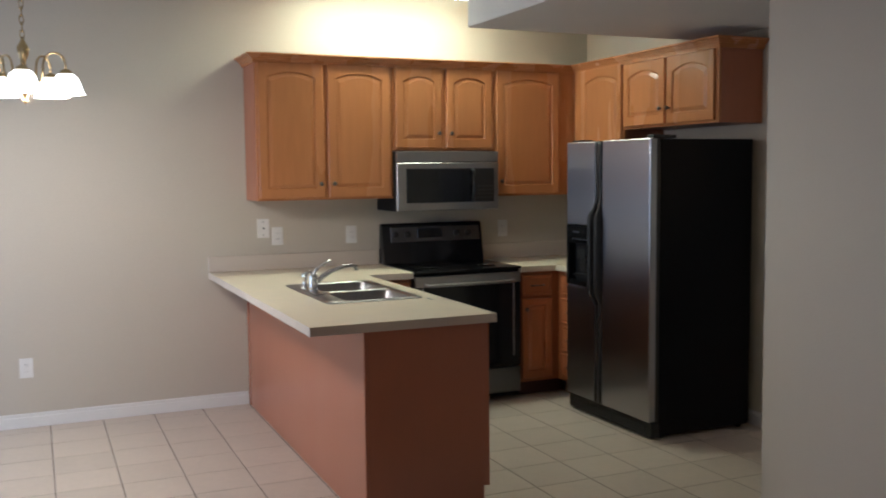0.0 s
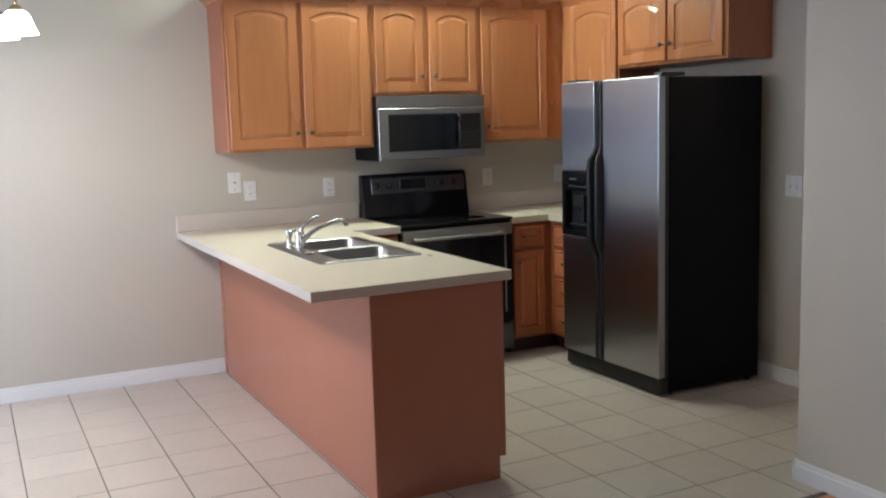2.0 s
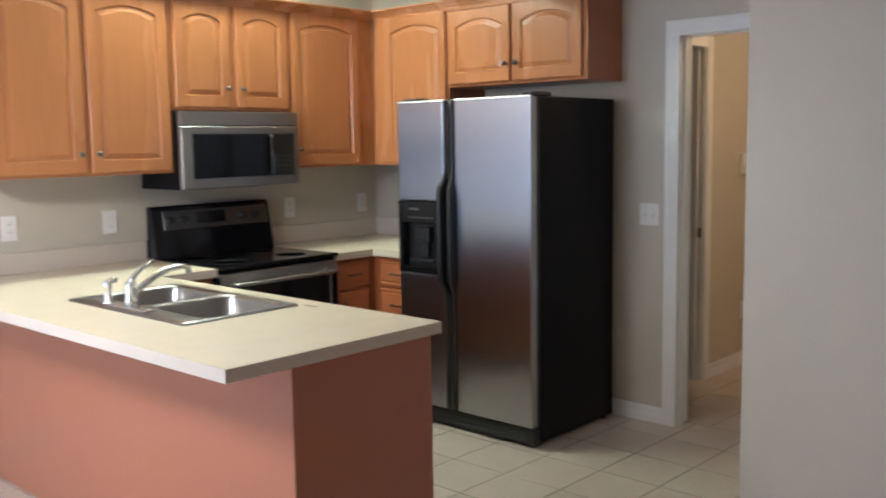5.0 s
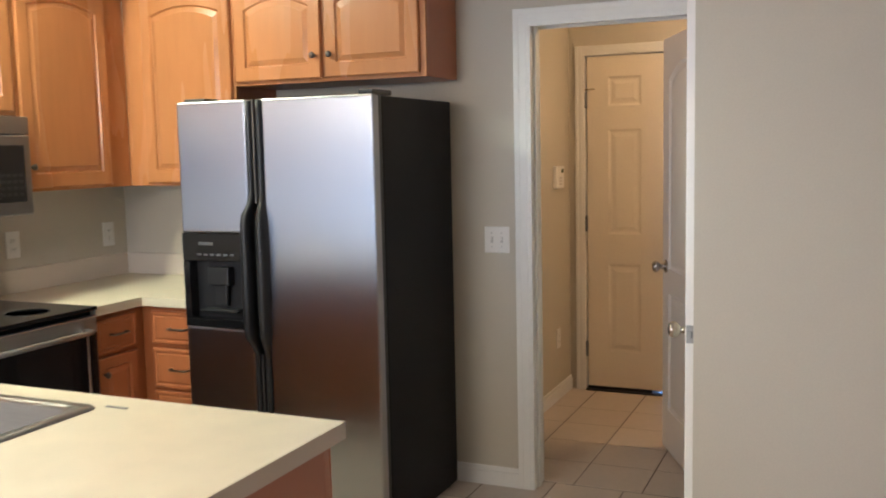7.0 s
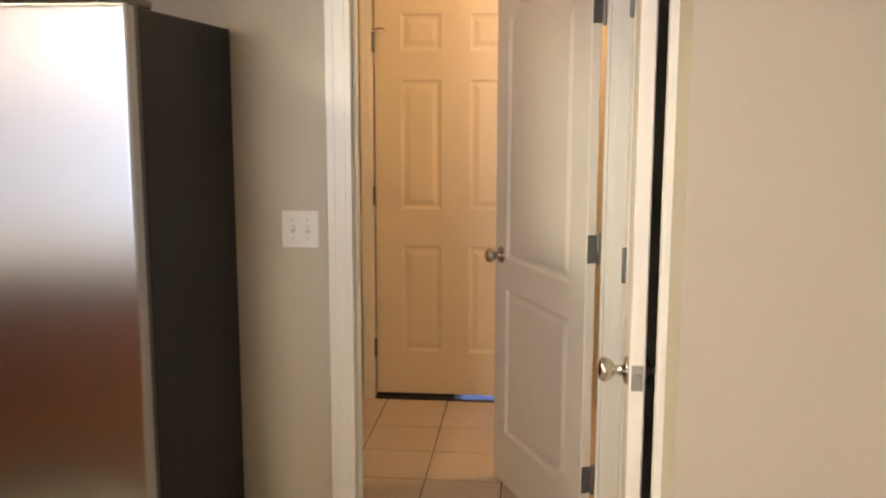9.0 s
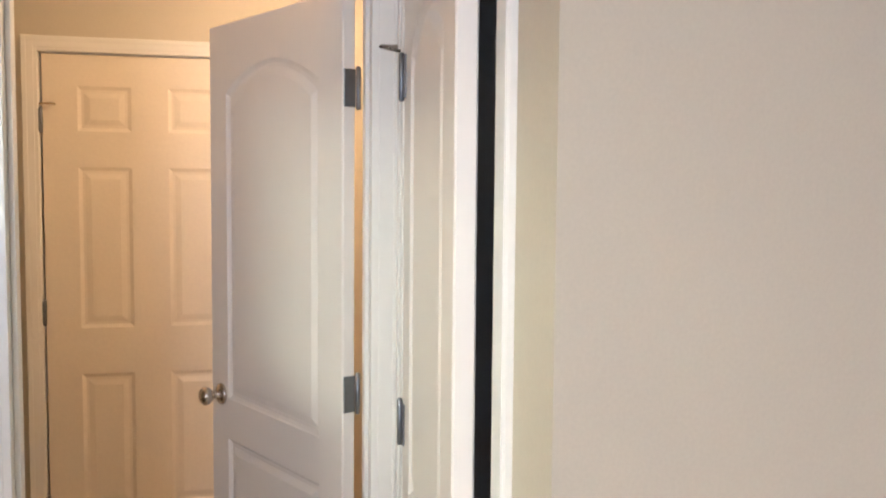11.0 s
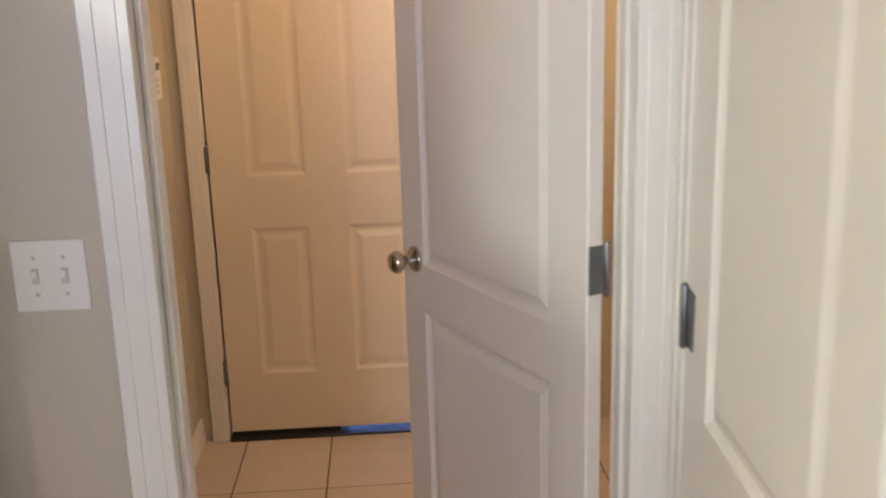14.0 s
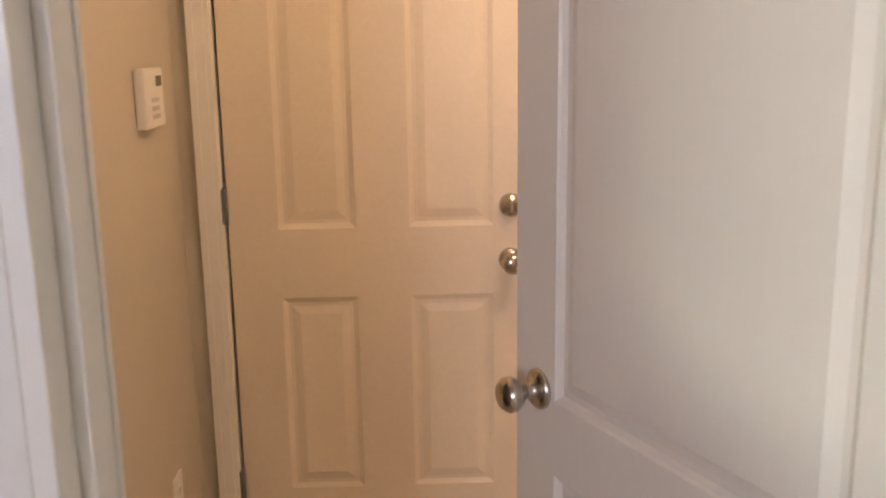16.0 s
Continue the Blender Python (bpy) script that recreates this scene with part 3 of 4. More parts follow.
place("body", boxes("drawer_body", [((BX + 0.004, 5.60, 0.10), (EAST, BY, CB))], M_BASE, 0.001), c)
place("toe_board", boxes("toe_board", [((BX + 0.06, 5.60, 0), (EAST, BY, 0.10))], M_TOE), c)
for z, h in ((0.695, 0.145), (0.500, 0.175), (0.310, 0.175), (0.125, 0.170)):
    drawer_front(c, 0.30, h, pose(BX - 0.018, 5.915, z, 0, 0, -90))
c = base("base_cabinet", "narrow honey maple filler cabinet by the range", "cabinet", group="base kitchen cabinets")
place("body", boxes("filler_body", [((1.998, BY + 0.004, 0.10), (2.328, NORTH, CB)), ((1.998, BY + 0.06, 0), (2.328, NORTH, 0.10))], M_BASE, 0.001), c)
drawer_front(c, 0.28, 0.145, pose(2.03, BY - 0.018, 0.695))
cabinet_door(c, 0.28, 0.55, pose(2.03, BY - 0.018, 0.125), (0.25, 0.48), 0.0, 0.045, M_BASE)


def slab(name, spans):
    """Laminate tops as boxes that meet edge to edge."""
    return boxes(name, spans, M_CTR, 0.0015)


SX0, SX1, SY0, SY1 = 1.415, 1.925, 4.79, 5.645  # sink's rim
hx0, hx1, hy0, hy1 = SX0 + 0.02, SX1 - 0.02, SY0 + 0.02, SY1 - 0.02


def l_top():
    """The L-shaped top with a hole for the sink, as one sheet pushed down to its thickness."""
    bm = bmesh.new()
    xs, ys = [1.149, hx0, hx1, 2.024, 2.332], [4.160, hy0, hy1, FY, NORTH - 0.001]
    grid = [[bm.verts.new((x, y, CT)) for y in ys] for x in xs]
    fs = []
    for i in range(4):
        for j in range(4):
            if (i == 3 and j < 3) or (i == 1 and j == 1):
                continue
            fs.append(bm.faces.new((grid[i][j], grid[i + 1][j], grid[i + 1][j + 1], grid[i][j + 1])))
    r = bmesh.ops.extrude_face_region(bm, geom=fs)
    for g in r["geom"]:
        if isinstance(g, bmesh.types.BMVert):
            g.co.z = CB
    bmesh.ops.delete(bm, geom=[v for v in bm.verts if not v.link_faces], context="VERTS")
    me = finish(bm, "counter_top", M_CTR)
    me.materials.append(M_CTRE)
    for p in me.polygons:
        p.material_index = 0 if abs(p.normal.z) > 0.5 else 1
    return me


ct = base("countertop", "cream laminate peninsula countertop with low backsplash", "countertop")
place("top", l_top(), ct)
place("backsplash", boxes("backsplash", [((1.149, NORTH - 0.020, CT), (2.332, NORTH - 0.001, 1.005))], M_CTRE, 0.003), ct)
ct = base("countertop", "cream laminate corner countertop with low backsplash", "countertop")
place("top", slab("corner_top", [((3.112, FY, CB), (EAST - 0.001, NORTH - 0.001, CT)), ((FX, 5.612, CB), (EAST - 0.001, FY, CT))]), ct)
place("backsplash", boxes("backsplash", [((3.112, NORTH - 0.020, CT), (EAST - 0.02, NORTH - 0.001, 1.010)), ((EAST - 0.020, 5.612, CT), (EAST - 0.001, NORTH - 0.001, 1.010))], M_CTRE, 0.003), ct)


def sink_mesh():
    """A pressed steel double bowl: rim sheet with two rounded basins."""
    bm = bmesh.new()

    def loop(x0, x1, y0, y1, z, r, n=5):
        out = []
        for cx, cy, a0 in ((x1 - r, y1 - r, 0), (x0 + r, y1 - r, 90), (x0 + r, y0 + r, 180), (x1 - r, y0 + r, 270)):
            for k in range(n + 1):
                a = radians(a0 + 90 * k / n)
                out.append(bm.verts.new((cx + r * math.cos(a), cy + r * math.sin(a), z)))
        return out

    def join(a, b):
        for i in range(len(a)):
            j = (i + 1) % len(a)
            bm.faces.new((a[i], a[j], b[j], b[i]))

    z = CT + 0.007
    rim0, rim1 = loop(SX0, SX1, SY0, SY1, CT + 0.0005, 0.03), loop(SX0 + 0.004, SX1 - 0.004, SY0 + 0.004, SY1 - 0.004, z, 0.028)
    join(rim0, rim1)
    edges = [bm.edges.get((rim1[i], rim1[(i + 1) % len(rim1)])) for i in range(len(rim1))]
    ym = (SY0 + SY1) / 2
    for y0, y1 in ((SY0 + 0.035, ym - 0.014), (ym + 0.014, SY1 - 0.035)):
        x0, x1 = SX0 + 0.105, SX1 - 0.035
        a = loop(x0, x1, y0, y1, z, 0.055)
        edges += [bm.edges.new((a[i], a[(i + 1) % len(a)])) for i in range(len(a))]
        b = loop(x0 + 0.006, x1 - 0.006, y0 + 0.006, y1 - 0.006, z - 0.012, 0.055)
        d = loop(x0 + 0.016, x1 - 0.016, y0 + 0.016, y1 - 0.016, z - 0.15, 0.06)
        e = loop(x0 + 0.05, x1 - 0.05, y0 + 0.05, y1 - 0.05, z - 0.175, 0.05)
        join(a, b), join(b, d), join(d, e)
        bm.faces.new(e)
    bmesh.ops.triangle_fill(bm, use_beauty=True, edges=edges, normal=(0, 0, 1))
    me = finish(bm, "sink_bowl", M_SINK, True)
    return me


sk = base("sink", "stainless steel double-bowl drop-in sink", "sink")
place("bowl", sink_mesh(), sk)
ym = (SY0 + SY1) / 2
for y in (ym - 0.21, ym + 0.21):
    place("drain", lathe("drain", [(0.045, 0), (0.045, 0.003), (0.03, 0.001), (0.001, 0.001)], M_CHROME, 20), sk, pose(1.70, y, CT - 0.1675))
tagged(place("paper_strip", boxes("paper_strip", [((1.935, 4.72, CT), (1.945, 4.785, CT + 0.0015))], M_HINGE, 0.0005)), "small dark paper strip lying on the counter", "strip")
fc = base("faucet", "chrome kitchen faucet with lever and side sprayer", "faucet", (1.465, ym, CT + 0.007))
place("base_plate", boxes("base_plate", [((-0.026, -0.13, 0), (0.026, 0.13, 0.010))], M_CHROME, 0.006, 2), fc)
place("spout_body", lathe("spout_body", [(0.026, 0.008), (0.024, 0.03), (0.021, 0.075), (0.023, 0.085), (0.020, 0.10), (0.008, 0.106)], M_CHROME, 20), fc)
place("spout", tube("spout", [(0.005, 0, 0.045), (0.05, -0.005, 0.085), (0.10, -0.01, 0.115), (0.16, -0.016, 0.135), (0.21, -0.02, 0.140), (0.232, -0.022, 0.132), (0.235, -0.022, 0.112)], [0.014, 0.0135, 0.012, 0.011, 0.0105, 0.012, 0.012], M_CHROME, 14), fc)
place("lever", tube("lever", [(0, 0, 0.10), (0.02, 0.0, 0.125), (0.06, 0.0, 0.155), (0.10, 0.0, 0.172)], [0.011, 0.008, 0.007, 0.006], M_CHROME, 10), fc)
place("sprayer", lathe("sprayer", [(0.022, 0), (0.022, 0.006), (0.014, 0.012), (0.012, 0.05), (0.016, 0.062), (0.018, 0.08), (0.012, 0.09), (0.003, 0.092)], M_CHROME, 16), fc, pose(0.0, 0.175, 0))
place("spray_head", tube("spray_head", [(0, 0.175, 0.08), (0.02, 0.175, 0.092), (0.036, 0.175, 0.086)], 0.011, M_CHROME, 10), fc)

# ---- range and microwave ----
rg = base("range", "black and stainless electric range with glass top", "range")
RX0, RX1, RF = 2.338, 3.106, 5.935
place("body", boxes("range_body", [((RX0, RF + 0.03, 0.03), (RX1, 6.60, 0.892))], M_BLACK, 0.003), rg)
place("cooktop", boxes("cooktop", [((RX0 - 0.002, RF - 0.005, 0.892), (RX1 + 0.002, 6.53, 0.908))], M_GLOSS, 0.004, 2), rg)


def backguard():
    bm = bmesh.new()
    prof = [(6.50, 0.905), (6.605, 0.905), (6.605, 1.182), (6.565, 1.186), (6.548, 1.170)]
    rings = [[bm.verts.new((x, y, z)) for y, z in prof] for x in (RX0, RX1)]
    for k in range(len(prof)):
        j = (k + 1) % len(prof)
        bm.faces.new((rings[0][k], rings[0][j], rings[1][j], rings[1][k]))
    bm.faces.new(rings[0]), bm.faces.new(rings[1])
    bmesh.ops.bevel(bm, geom=bm.edges[:], offset=0.004, segments=2, affect="EDGES")
    return finish(bm, "backguard", M_GLOSS)


place("backguard", backguard(), rg)
SLOPE = pose(0, 0, 0, -10.3, 0, 0)
panel_m = Matrix.Translation((0, 6.5245, 1.04)) @ SLOPE
place("control_panel", boxes("control_panel", [((RX0 + 0.06, -0.006, 0.015), (RX1 - 0.02, 0.004, 0.120))], M_DSTEEL, 0.003), rg, panel_m)
place("display", boxes("display", [((2.60, -0.009, 0.04), (2.79, -0.004, 0.105))], M_GLOSS, 0.002), rg, panel_m)
DIAL = lathe("range_dial", [(0.024, 0), (0.024, 0.006), (0.019, 0.010), (0.018, 0.026), (0.015, 0.028), (0.002, 0.028)], M_MATTE, 18)
for x in (2.43, 2.52, 2.90, 2.99):
    place("dial", DIAL, rg, panel_m @ pose(x, -0.006, 0.067) @ FRONT)
place("oven_door", boxes("oven_door", [((RX0 + 0.003, RF, 0.235), (RX1 - 0.003, RF + 0.03, 0.855))], M_GLOSS, 0.005, 2), rg)
place("door_trim", boxes("door_trim", [((RX0 + 0.003, RF - 0.002, 0.80), (RX1 - 0.003, RF + 0.03, 0.870)), ((RX1 - 0.062, RF - 0.002, 0.30), (RX1 - 0.048, RF + 0.02, 0.80)), ((RX0 + 0.048, RF - 0.002, 0.30), (RX0 + 0.062, RF + 0.02, 0.80))], M_GREY, 0.003), rg)
place("oven_handle", tube("oven_handle", [(RX0 + 0.07, RF, 0.815), (RX0 + 0.07, RF - 0.04, 0.815), (RX0 + 0.10, RF - 0.048, 0.815), (RX1 - 0.10, RF - 0.048, 0.815), (RX1 - 0.07, RF - 0.04, 0.815), (RX1 - 0.07, RF, 0.815)], 0.011, M_GREY, 10), rg)
place("drawer", boxes("range_drawer", [((RX0 + 0.003, RF, 0.055), (RX1 - 0.003, RF + 0.03, 0.225))], M_DSTEEL, 0.005, 2), rg)
RING = lathe("burner_ring", [(0.085, 0), (0.085, 0.0006), (0.080, 0.0006), (0.080, 0)], material("burner_print", (0.05, 0.05, 0.05), 0.2, bump=0), 32)
for x, y in ((2.50, 6.09), (2.90, 6.09), (2.50, 6.38), (2.90, 6.38)):
    place("burner", RING, rg, pose(x, y, 0.9082))

mw = base("microwave", "stainless over-the-range microwave with black window", "microwave")
MX0, MX1, MF, MZ0, MZ1 = 2.330, 3.082, 6.215, 1.283, 1.683
place("body", boxes("microwave_body", [((MX0, MF + 0.03, MZ0), (MX1, NORTH - 0.002, MZ1))], M_BLACK, 0.003), mw)
place("vent_strip", boxes("vent_strip", [((MX0, MF, MZ1 - 0.072), (MX1, MF + 0.03, MZ1))], M_GREY, 0.004, 2), mw)
place("door", boxes("microwave_door", [((MX0, MF - 0.004, MZ0), (MX1, MF + 0.03, MZ1 - 0.075))], M_GREY, 0.010, 3), mw)
place("window", boxes("microwave_window", [((MX0 + 0.065, MF - 0.007, MZ0 + 0.055), (MX1 - 0.195, MF, MZ1 - 0.115))], M_GLOSS, 0.004, 2), mw)
place("control_panel", boxes("microwave_panel", [((MX1 - 0.190, MF - 0.007, MZ0 + 0.055), (MX1 - 0.035, MF, MZ1 - 0.115))], M_MATTE, 0.004, 2), mw)
place("handle", tube("microwave_handle", [(MX1 - 0.20, MF, MZ0 + 0.06), (MX1 - 0.20, MF - 0.03, MZ0 + 0.075), (MX1 - 0.20, MF - 0.034, MZ0 + 0.15), (MX1 - 0.20, MF - 0.03, MZ1 - 0.135), (MX1 - 0.20, MF, MZ1 - 0.12)], 0.011, M_MATTE, 10), mw)
KEY = boxes("keypad_key", [((-0.012, -0.001, -0.006), (0.012, 0.001, 0.006))], material("keypad_grey", (0.04, 0.04, 0.042), 0.5, bump=0), 0.0008)
for i in range(4):
    for j in range(4):
        place("key", KEY, mw, pose(MX1 - 0.155 + 0.031 * i, MF - 0.0075, MZ0 + 0.085 + 0.026 * j))

# ---- refrigerator ----
fr = base("refrigerator", "side-by-side refrigerator with brushed steel doors and black sides", "refrigerator")
GX, GY0, GY1, GT = 3.270, 4.722, 5.612, 1.722
place("body", boxes("fridge_body", [((GX + 0.075, GY0 + 0.003, 0.02), (4.0, GY1 - 0.003, GT - 0.004))], M_BLACK, 0.006, 2), fr)
place("kick_grille", boxes("kick_grille", [((GX + 0.02, GY0 + 0.004, 0.012), (GX + 0.075, GY1 - 0.004, 0.098))] + [((GX + 0.014, GY0 + 0.05, 0.03 + 0.014 * k), (GX + 0.02, GY1 - 0.05, 0.037 + 0.014 * k)) for k in range(4)], M_MATTE, 0.003), fr)
SPLIT = 5.245


def fridge_door(name, y0, y1, spans):
    return place(name, boxes(name, spans, M_STEEL, 0.012, 4), fr)


DZ0, DZ1, DY0, DY1 = 0.815, 1.198, 5.290, 5.590
place("door_core", boxes("door_core", [((GX + 0.012, GY0, 0.105), (GX + 0.070, SPLIT - 0.005, GT)), ((GX + 0.05, SPLIT + 0.005, 0.105), (GX + 0.070, GY1, GT))], M_MATTE, 0.004, 2), fr)
fridge_door("fresh_food_door", GY0, SPLIT, [((GX, GY0 - 0.001, 0.104), (GX + 0.05, SPLIT - 0.038, GT + 0.001))])
fridge_door("freezer_door", SPLIT, GY1, [((GX, SPLIT + 0.038, DZ1), (GX + 0.05, GY1 + 0.001, GT + 0.001))])
fridge_door("freezer_door", SPLIT, GY1, [((GX, SPLIT + 0.038, 0.104), (GX + 0.05, GY1 + 0.001, DZ0))])
# dispenser: a black surround with a deep niche
place("dispenser", boxes("dispenser", [((GX - 0.003, SPLIT + 0.038, 1.085), (GX + 0.05, GY1 + 0.0005, DZ1)), ((GX - 0.003, SPLIT + 0.038, DZ0), (GX + 0.05, GY1 + 0.0005, DZ0 + 0.035)),
                                        ((GX - 0.003, SPLIT + 0.038, DZ0 + 0.035), (GX + 0.05, SPLIT + 0.075, 1.085)), ((GX - 0.003, GY1 - 0.03, DZ0 + 0.035), (GX + 0.05, GY1 + 0.0005, 1.085)),
                                        ((GX + 0.055, SPLIT + 0.04, DZ0), (GX + 0.072, GY1 - 0.002, DZ1))], M_GLOSS, 0.004, 2), fr)
place("dispenser_lever", boxes("dispenser_lever", [((GX + 0.005, 5.40, 0.985), (GX + 0.05, 5.50, 1.06)), ((GX + 0.02, 5.42, 0.90), (GX + 0.035, 5.48, 0.985)), ((GX + 0.0, 5.36, 0.875), (GX + 0.05, 5.54, 0.89))], M_MATTE, 0.006, 2), fr)
place("badge", boxes("badge", [((GX - 0.005, 5.46, 1.150), (GX - 0.002, 5.53, 1.162))], M_HINGE, 0.001), fr)
place("dispenser_buttons", boxes("dispenser_buttons", [((GX - 0.005, 5.36 + 0.032 * k, 1.108), (GX - 0.002, 5.38 + 0.032 * k, 1.116)) for k in range(6)], M_HINGE, 0.0006), fr)


def handle_strip(y, sign):
    """A black strip from floor to top with a bowed grip in its middle."""
    bm = bmesh.new()
    n = 40
    rings = []
    for i in range(n + 1):
        z = 0.112 + (GT - 0.118) * i / n
        g = max(0.0, 1 - abs((z - 1.03) / 0.30) ** 2.5)
        out = 0.008 + 0.045 * min(1.0, g * 2.2)
        w = 0.0125 + 0.005 * g
        yc = y + sign * 0.024 + sign * 0.012 * min(1, g * 2)
        rings.append([bm.verts.new(v) for v in ((GX + 0.045, yc - w, z), (GX - out + 0.008, yc - w, z), (GX - out, yc - w * 0.5, z), (GX - out, yc + w * 0.5, z), (GX - out + 0.008, yc + w, z), (GX + 0.045, yc + w, z))])
    for a, b in zip(rings, rings[1:]):
        for k in range(6):
            j = (k + 1) % 6
            bm.faces.new((a[k], a[j], b[j], b[k]))
    bm.faces.new(rings[0]), bm.faces.new(rings[-1])
    return finish(bm, "handle", M_MATTE, True)


place("handle", handle_strip(SPLIT, 1), fr)
place("handle", handle_strip(SPLIT, -1), fr)
for z0, z1 in ((1.32, GT), (0.11, 0.72)):
    place("handle_inlay", boxes("handle_inlay", [((GX - 0.006, SPLIT - 0.006, z0), (GX + 0.03, SPLIT + 0.003, z1))], M_DSTEEL, 0.001), fr)
for y0, y1, x1, h in ((GY0 + 0.015, GY0 + 0.075, 0.19, 0.020), (GY1 - 0.12, GY1 - 0.015, 0.12, 0.014)):
    place("hinge_cap", boxes("hinge_cap", [((GX + 0.03, y0, GT), (GX + x1, y1, GT + h))], M_MATTE, 0.006, 2), fr)
FOOT = lathe("fridge_foot", [(0.018, 0), (0.018, 0.012), (0.010, 0.013), (0.010, 0.024)], M_MATTE, 12)
for x, y in ((3.38, 4.76), (3.38, 5.54), (3.95, 4.76), (3.95, 5.54)):
    place("foot", FOOT, fr, pose(x, y, 0))

# ---- lamps ----
tl = base("ceiling_light", "lit fluorescent wrap light on the kitchen ceiling", "ceiling light")
place("tray", boxes("light_tray", [((1.80, 5.98, HIGH - 0.03), (3.02, 6.28, HIGH))], M_TRIM, 0.004), tl)
place("diffuser", boxes("light_diffuser", [((1.81, 5.99, 2.705), (3.01, 6.27, HIGH - 0.03))], M_TUBE, 0.02, 3), tl)

# opaque ends added to keep the diffuser from lighting the east side
for x in (1.797, 3.011):
    place("end_shield", boxes("end_shield", [((x, 5.98, 2.702), (x + 0.012, 6.28, HIGH - 0.03))], M_TRIM, 0.003), tl)

CHX, CHY = 0.10, 5.05
ch = base("chandelier", "antique brass chandelier with five lit frosted glass shades", "chandelier", (CHX, CHY, 0))
place("column", lathe("column", [(0.004, 1.87), (0.012, 1.885), (0.008, 1.90), (0.030, 1.925), (0.034, 1.945), (0.012, 1.965), (0.012, 2.06), (0.022, 2.08), (0.026, 2.12), (0.010, 2.15), (0.004, 2.17)], M_BRASS, 18), ch)
place("canopy", lathe("canopy", [(0.004, HIGH - 0.055), (0.025, HIGH - 0.05), (0.06, HIGH - 0.02), (0.065, HIGH)], M_BRASS, 20), ch)
bm = bmesh.new()
z, k = 2.155, 0
while z < HIGH - 0.06:
    n, m = 12, 6
    rings = []
    for i in range(n):
        a = 2 * math.pi * i / n
        cx, cz = 0.009 * math.cos(a), 0.022 * math.sin(a)
        ring = []
        for j in range(m):
            b = 2 * math.pi * j / m
            r = 0.0032 * math.cos(b)
            p = Vector((cx * (1 + r / 0.012), 0.0032 * math.sin(b), cz * (1 + r / 0.022)))
            if k % 2:
                p = Vector((p.y, p.x, p.z))
            ring.append(bm.verts.new(p + Vector((0, 0, z + 0.022))))
        rings.append(ring)
    for i in range(n):
        a, b = rings[i], rings[(i + 1) % n]
        for j in range(m):
            bm.faces.new((a[j], a[(j + 1) % m], b[(j + 1) % m], b[j]))
    z += 0.034
    k += 1
place("chain", finish(bm, "chain", M_BRASS, True), ch)
SHADE = lathe("glass_shade", [(0.026, 0.090), (0.036, 0.087), (0.050, 0.072), (0.060, 0.045), (0.071, 0.012), (0.079, 0.0), (0.076, 0.0), (0.067, 0.012), (0.056, 0.045), (0.046, 0.070), (0.028, 0.084)], M_SHADE, 24)
LOOP = [(0.135 - 0.050 * math.cos(radians(a)), 0, 2.040 + 0.058 * math.sin(radians(a))) for a in range(0, 181, 18)]
ARM = tube("arm", [(0.02, 0, 1.955), (0.05, 0, 1.950), (0.075, 0, 1.972), (0.083, 0, 2.005)] + LOOP + [(0.185, 0, 2.012)], 0.0055, M_BRASS, 8)
CUP = lathe("shade_cup", [(0.006, 0.03), (0.022, 0.022), (0.030, 0.0), (0.026, -0.004)], M_BRASS, 16)
for i in range(5):
    turn = pose(0, 0, 0, 0, 0, -20 + 72 * i)
    place("arm", ARM, ch, turn)
    place("cup", CUP, ch, turn @ pose(0.185, 0, 1.996))
    place("shade", SHADE, ch, turn @ pose(0.185, 0, 1.912))
    bulb("chandelier_bulb", pose(CHX, CHY, 0) @ turn @ Vector((0.185, 0, 1.905)), 14, (1.0, 0.84, 0.64), 0.035)
lf = base("ceiling_light", "round laundry ceiling light with glowing bowl", "ceiling light", (5.0, 3.50, 2.44))
place("bowl", lathe("laundry_bowl", [(0.13, 0), (0.13, -0.02), (0.11, -0.06), (0.06, -0.085), (0.002, -0.09)], glowing("laundry_glow", (1.0, 0.72, 0.42), 5.0), 24), lf)

# ---- plates and small fixtures ----


def plate(name, label, category, w, h, m, kind_of):
    p = base(name, label, category, group="wall plates")
    p.matrix_basis = m
    place("cover", boxes("plate_cover", [((-w / 2, -0.006, -h / 2), (w / 2, 0, h / 2))], M_PLAST, 0.003, 2), p)
    if kind_of == "outlet":
        for z in (-0.020, 0.020):
            place("socket", boxes("socket", [((-0.016, -0.008, z - 0.0135), (0.016, -0.005, z + 0.0135))], M_PLAST, 0.002), p)
            place("slot", boxes("slots", [((-0.008, -0.0086, z - 0.003), (-0.006, -0.0078, z + 0.006)), ((0.006, -0.0086, z - 0.003), (0.008, -0.0078, z + 0.006)), ((-0.002, -0.0086, z - 0.009), (0.002, -0.0078, z - 0.006))], M_SLOT), p)
    if kind_of == "switch":
        for x in (-0.023, 0.023):
            place("recess", boxes("recess", [((x - 0.006, -0.0066, -0.013), (x + 0.006, -0.0056, 0.013))], M_PLATE), p)
            place("toggle", boxes("toggle", [((x - 0.0048, -0.016, -0.001), (x + 0.0048, -0.006, 0.011))], M_PLAST, 0.002), p)
            for z in (-0.030, 0.030):
                place("screw", boxes("screw", [((x - 0.003, -0.0066, z - 0.003), (x + 0.003, -0.0058, z + 0.003))], M_PLATE, 0.001), p)
    if kind_of == "jack":
        place("jack", boxes("jack", [((-0.006, -0.009, -0.006), (0.006, -0.005, 0.006))], M_SLOT, 0.001), p)
        for z in (-0.045, 0.045):
            place("screw", boxes("screw", [((-0.0035, -0.0068, z - 0.0035), (0.0035, -0.0058, z + 0.0035))], M_SLOT, 0.001), p)
    return p


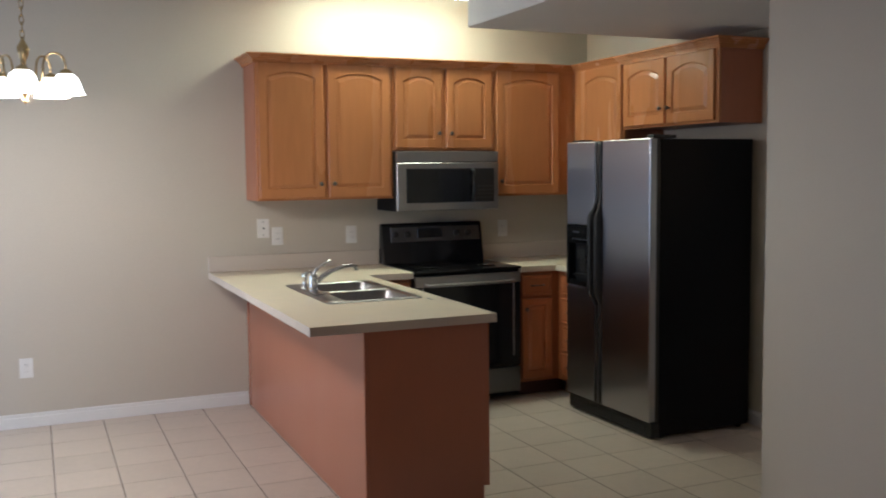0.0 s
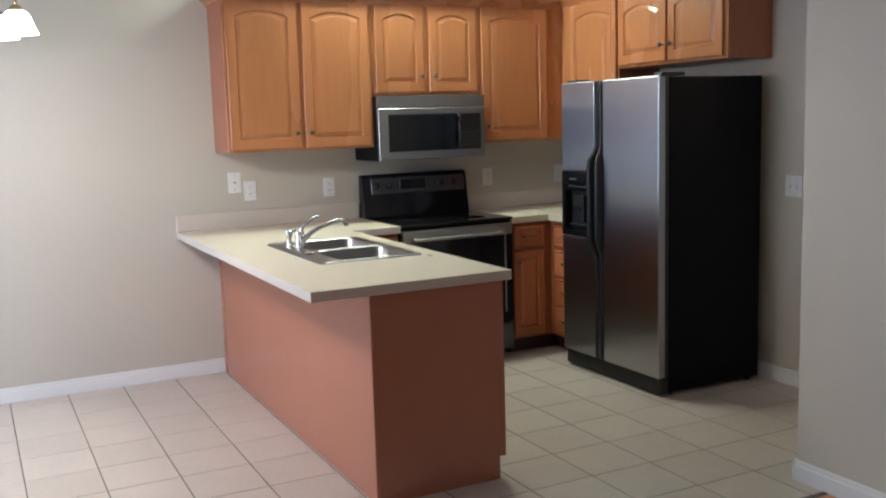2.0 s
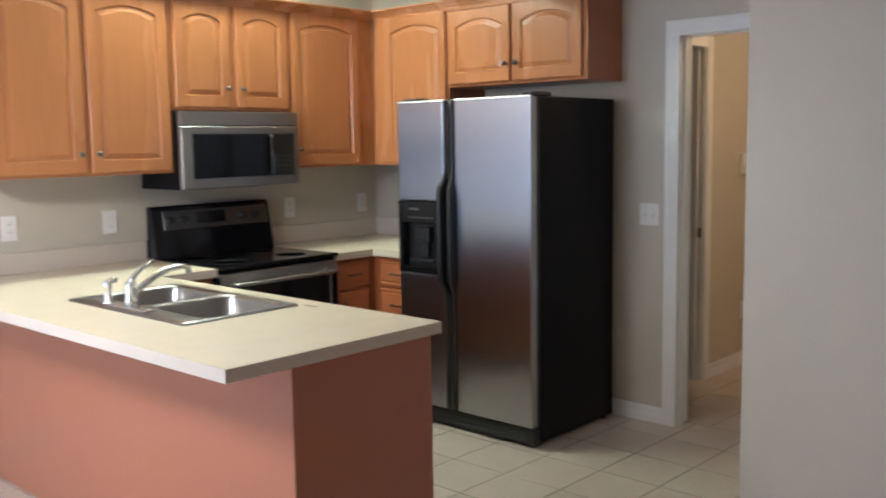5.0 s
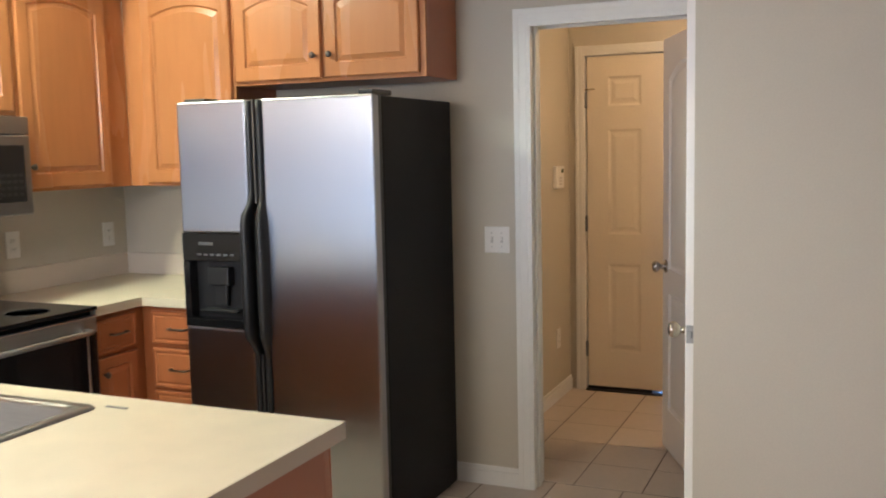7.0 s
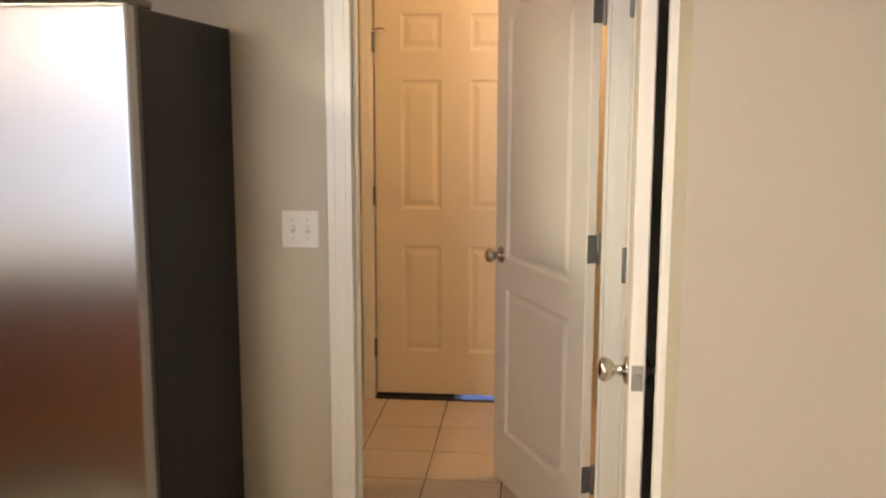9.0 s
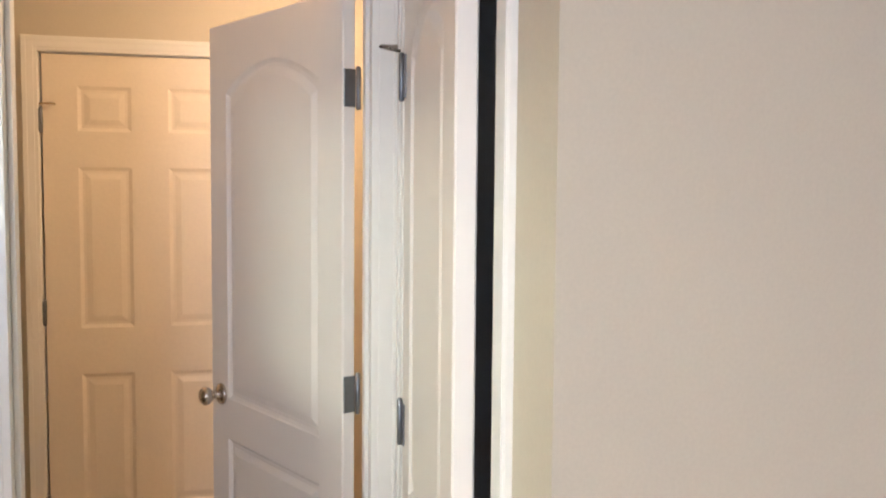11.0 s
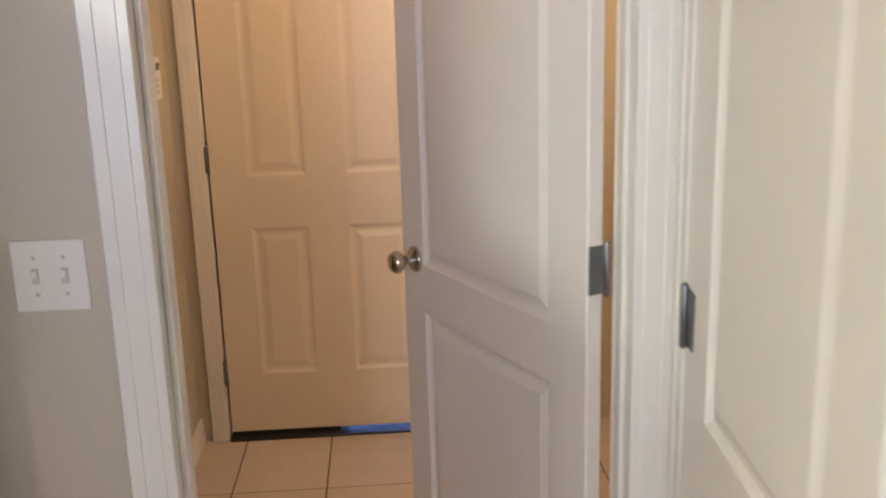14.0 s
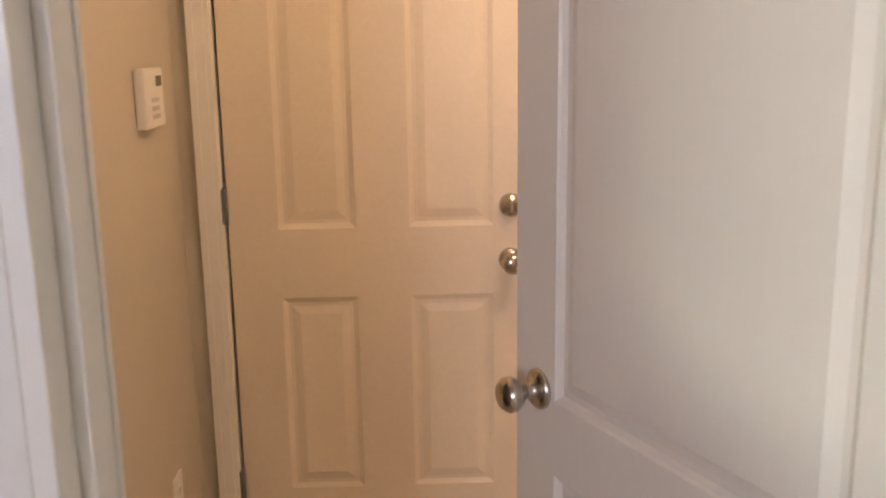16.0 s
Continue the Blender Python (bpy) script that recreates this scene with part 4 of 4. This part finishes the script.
plate("phone_jack", "white phone jack plate on the beige wall", "wall plate", 0.082, 0.128, pose(1.520, NORTH, 1.180), "jack")
for x, z in ((1.615, 1.125), (2.137, 1.118), (3.320, 1.122), (3.922, 1.118), (0.033, 0.370)):
    plate("outlet", "white wall outlet with two sockets", "outlet", 0.078, 0.122, pose(x, NORTH, z), "outlet")
plate("light_switch", "white double toggle switch plate beside the doorway", "switch", 0.116, 0.116, pose(EAST, 4.538, 1.114, 0, 0, -90), "switch")
plate("outlet", "white wall outlet low on the laundry wall", "outlet", 0.074, 0.118, pose(5.56, 4.715, 0.37), "outlet")
plate("outlet", "white wall outlet low on the pantry wall", "outlet", 0.078, 0.122, pose(BLOCK_X, 2.675, 0.362, 0, 0, -90), "outlet")
ad = base("power_adapter", "dark plug-in power adapter in the wall outlet", "adapter")
ad.matrix_basis = pose(BLOCK_X - 0.008, 2.675, 0.338, 0, 0, -90)
place("case", boxes("adapter_case", [((-0.026, -0.042, -0.030), (0.026, 0, 0.026))], material("dark_grey_plastic", (0.07, 0.06, 0.06), 0.45, bump=0.02), 0.005, 2), ad)
place("cord", tube("cord", [(0, -0.02, -0.028), (0.003, -0.022, -0.09), (0.008, -0.020, -0.17), (0.02, -0.022, -0.26), (0.03, -0.030, -0.325), (0.05, -0.05, -0.334), (0.25, -0.07, -0.334)], 0.003, M_MATTE, 8), ad)
al = base("alarm_panel", "white alarm keypad with small grey display", "keypad")
al.matrix_basis = pose(5.555, 4.715, 1.335)
place("case", boxes("alarm_case", [((-0.075, -0.026, -0.065), (0.075, 0, 0.065))], M_PLAST, 0.006, 2), al)
place("display", boxes("alarm_display", [((0.012, -0.028, 0.025), (0.055, -0.025, 0.048))], M_LCD, 0.001), al)
place("buttons", boxes("alarm_buttons", [((-0.03 + 0.02 * i, -0.0285, -0.045 + 0.018 * j), (-0.017 + 0.02 * i, -0.025, -0.035 + 0.018 * j)) for i in range(3) for j in range(3)], material("keypad_white", (0.66, 0.62, 0.58), 0.4, bump=0), 0.001), al)

# ---- floor pieces ----
P = 0.309
TILE = boxes("tile", [((0.003, 0.003, -0.004), (P - 0.003, P - 0.003, 0.0))], M_TILE, 0.0012)
for i in range(-7, 13):
    for j in range(11):
        place("tile", TILE, tile_floor, pose(0.154 + P * i, 3.389 + P * j, 0.0))
for i in range(6):
    for j in range(-6, 1):
        place("tile", TILE, laundry_floor, pose(4.1745 + P * i - (0.085 if i == 5 else 0), 4.545 + P * j, 0.0003 if i == 5 else 0.0))
rng = random.Random(5)
far = bmesh.new()
PW = 0.0825
row = 0
y = 3.366 - PW
LENGTHS = (0.65, 0.85, 1.1, 1.45)
STRIPS = {l: boxes("strip", [((0.0005, 0.0005, -0.012), (l - 0.0005, PW - 0.0005, 0.0))], M_PLANK, 0.001) for l in LENGTHS}
while y > -4.0 - PW:
    x = -2.01
    while x < BLOCK_X:
        l = rng.choice(LENGTHS)
        if row < 32:
            place("strip", STRIPS[l], wood_floor, pose(x, y, 0) if x + l < 3.105 else pose(3.107 - l, y, -0.0003))
        else:
            put_box(far, (x + 0.0005, y + 0.0005, -0.012), (min(x + l, 3.01) - 0.0005, y + PW - 0.0005, 0.0))
        x += l
    y -= PW
    row += 1
tagged(place("far_strips", finish(far, "far_strips", M_PLANK), wood_floor), kind="stuff")
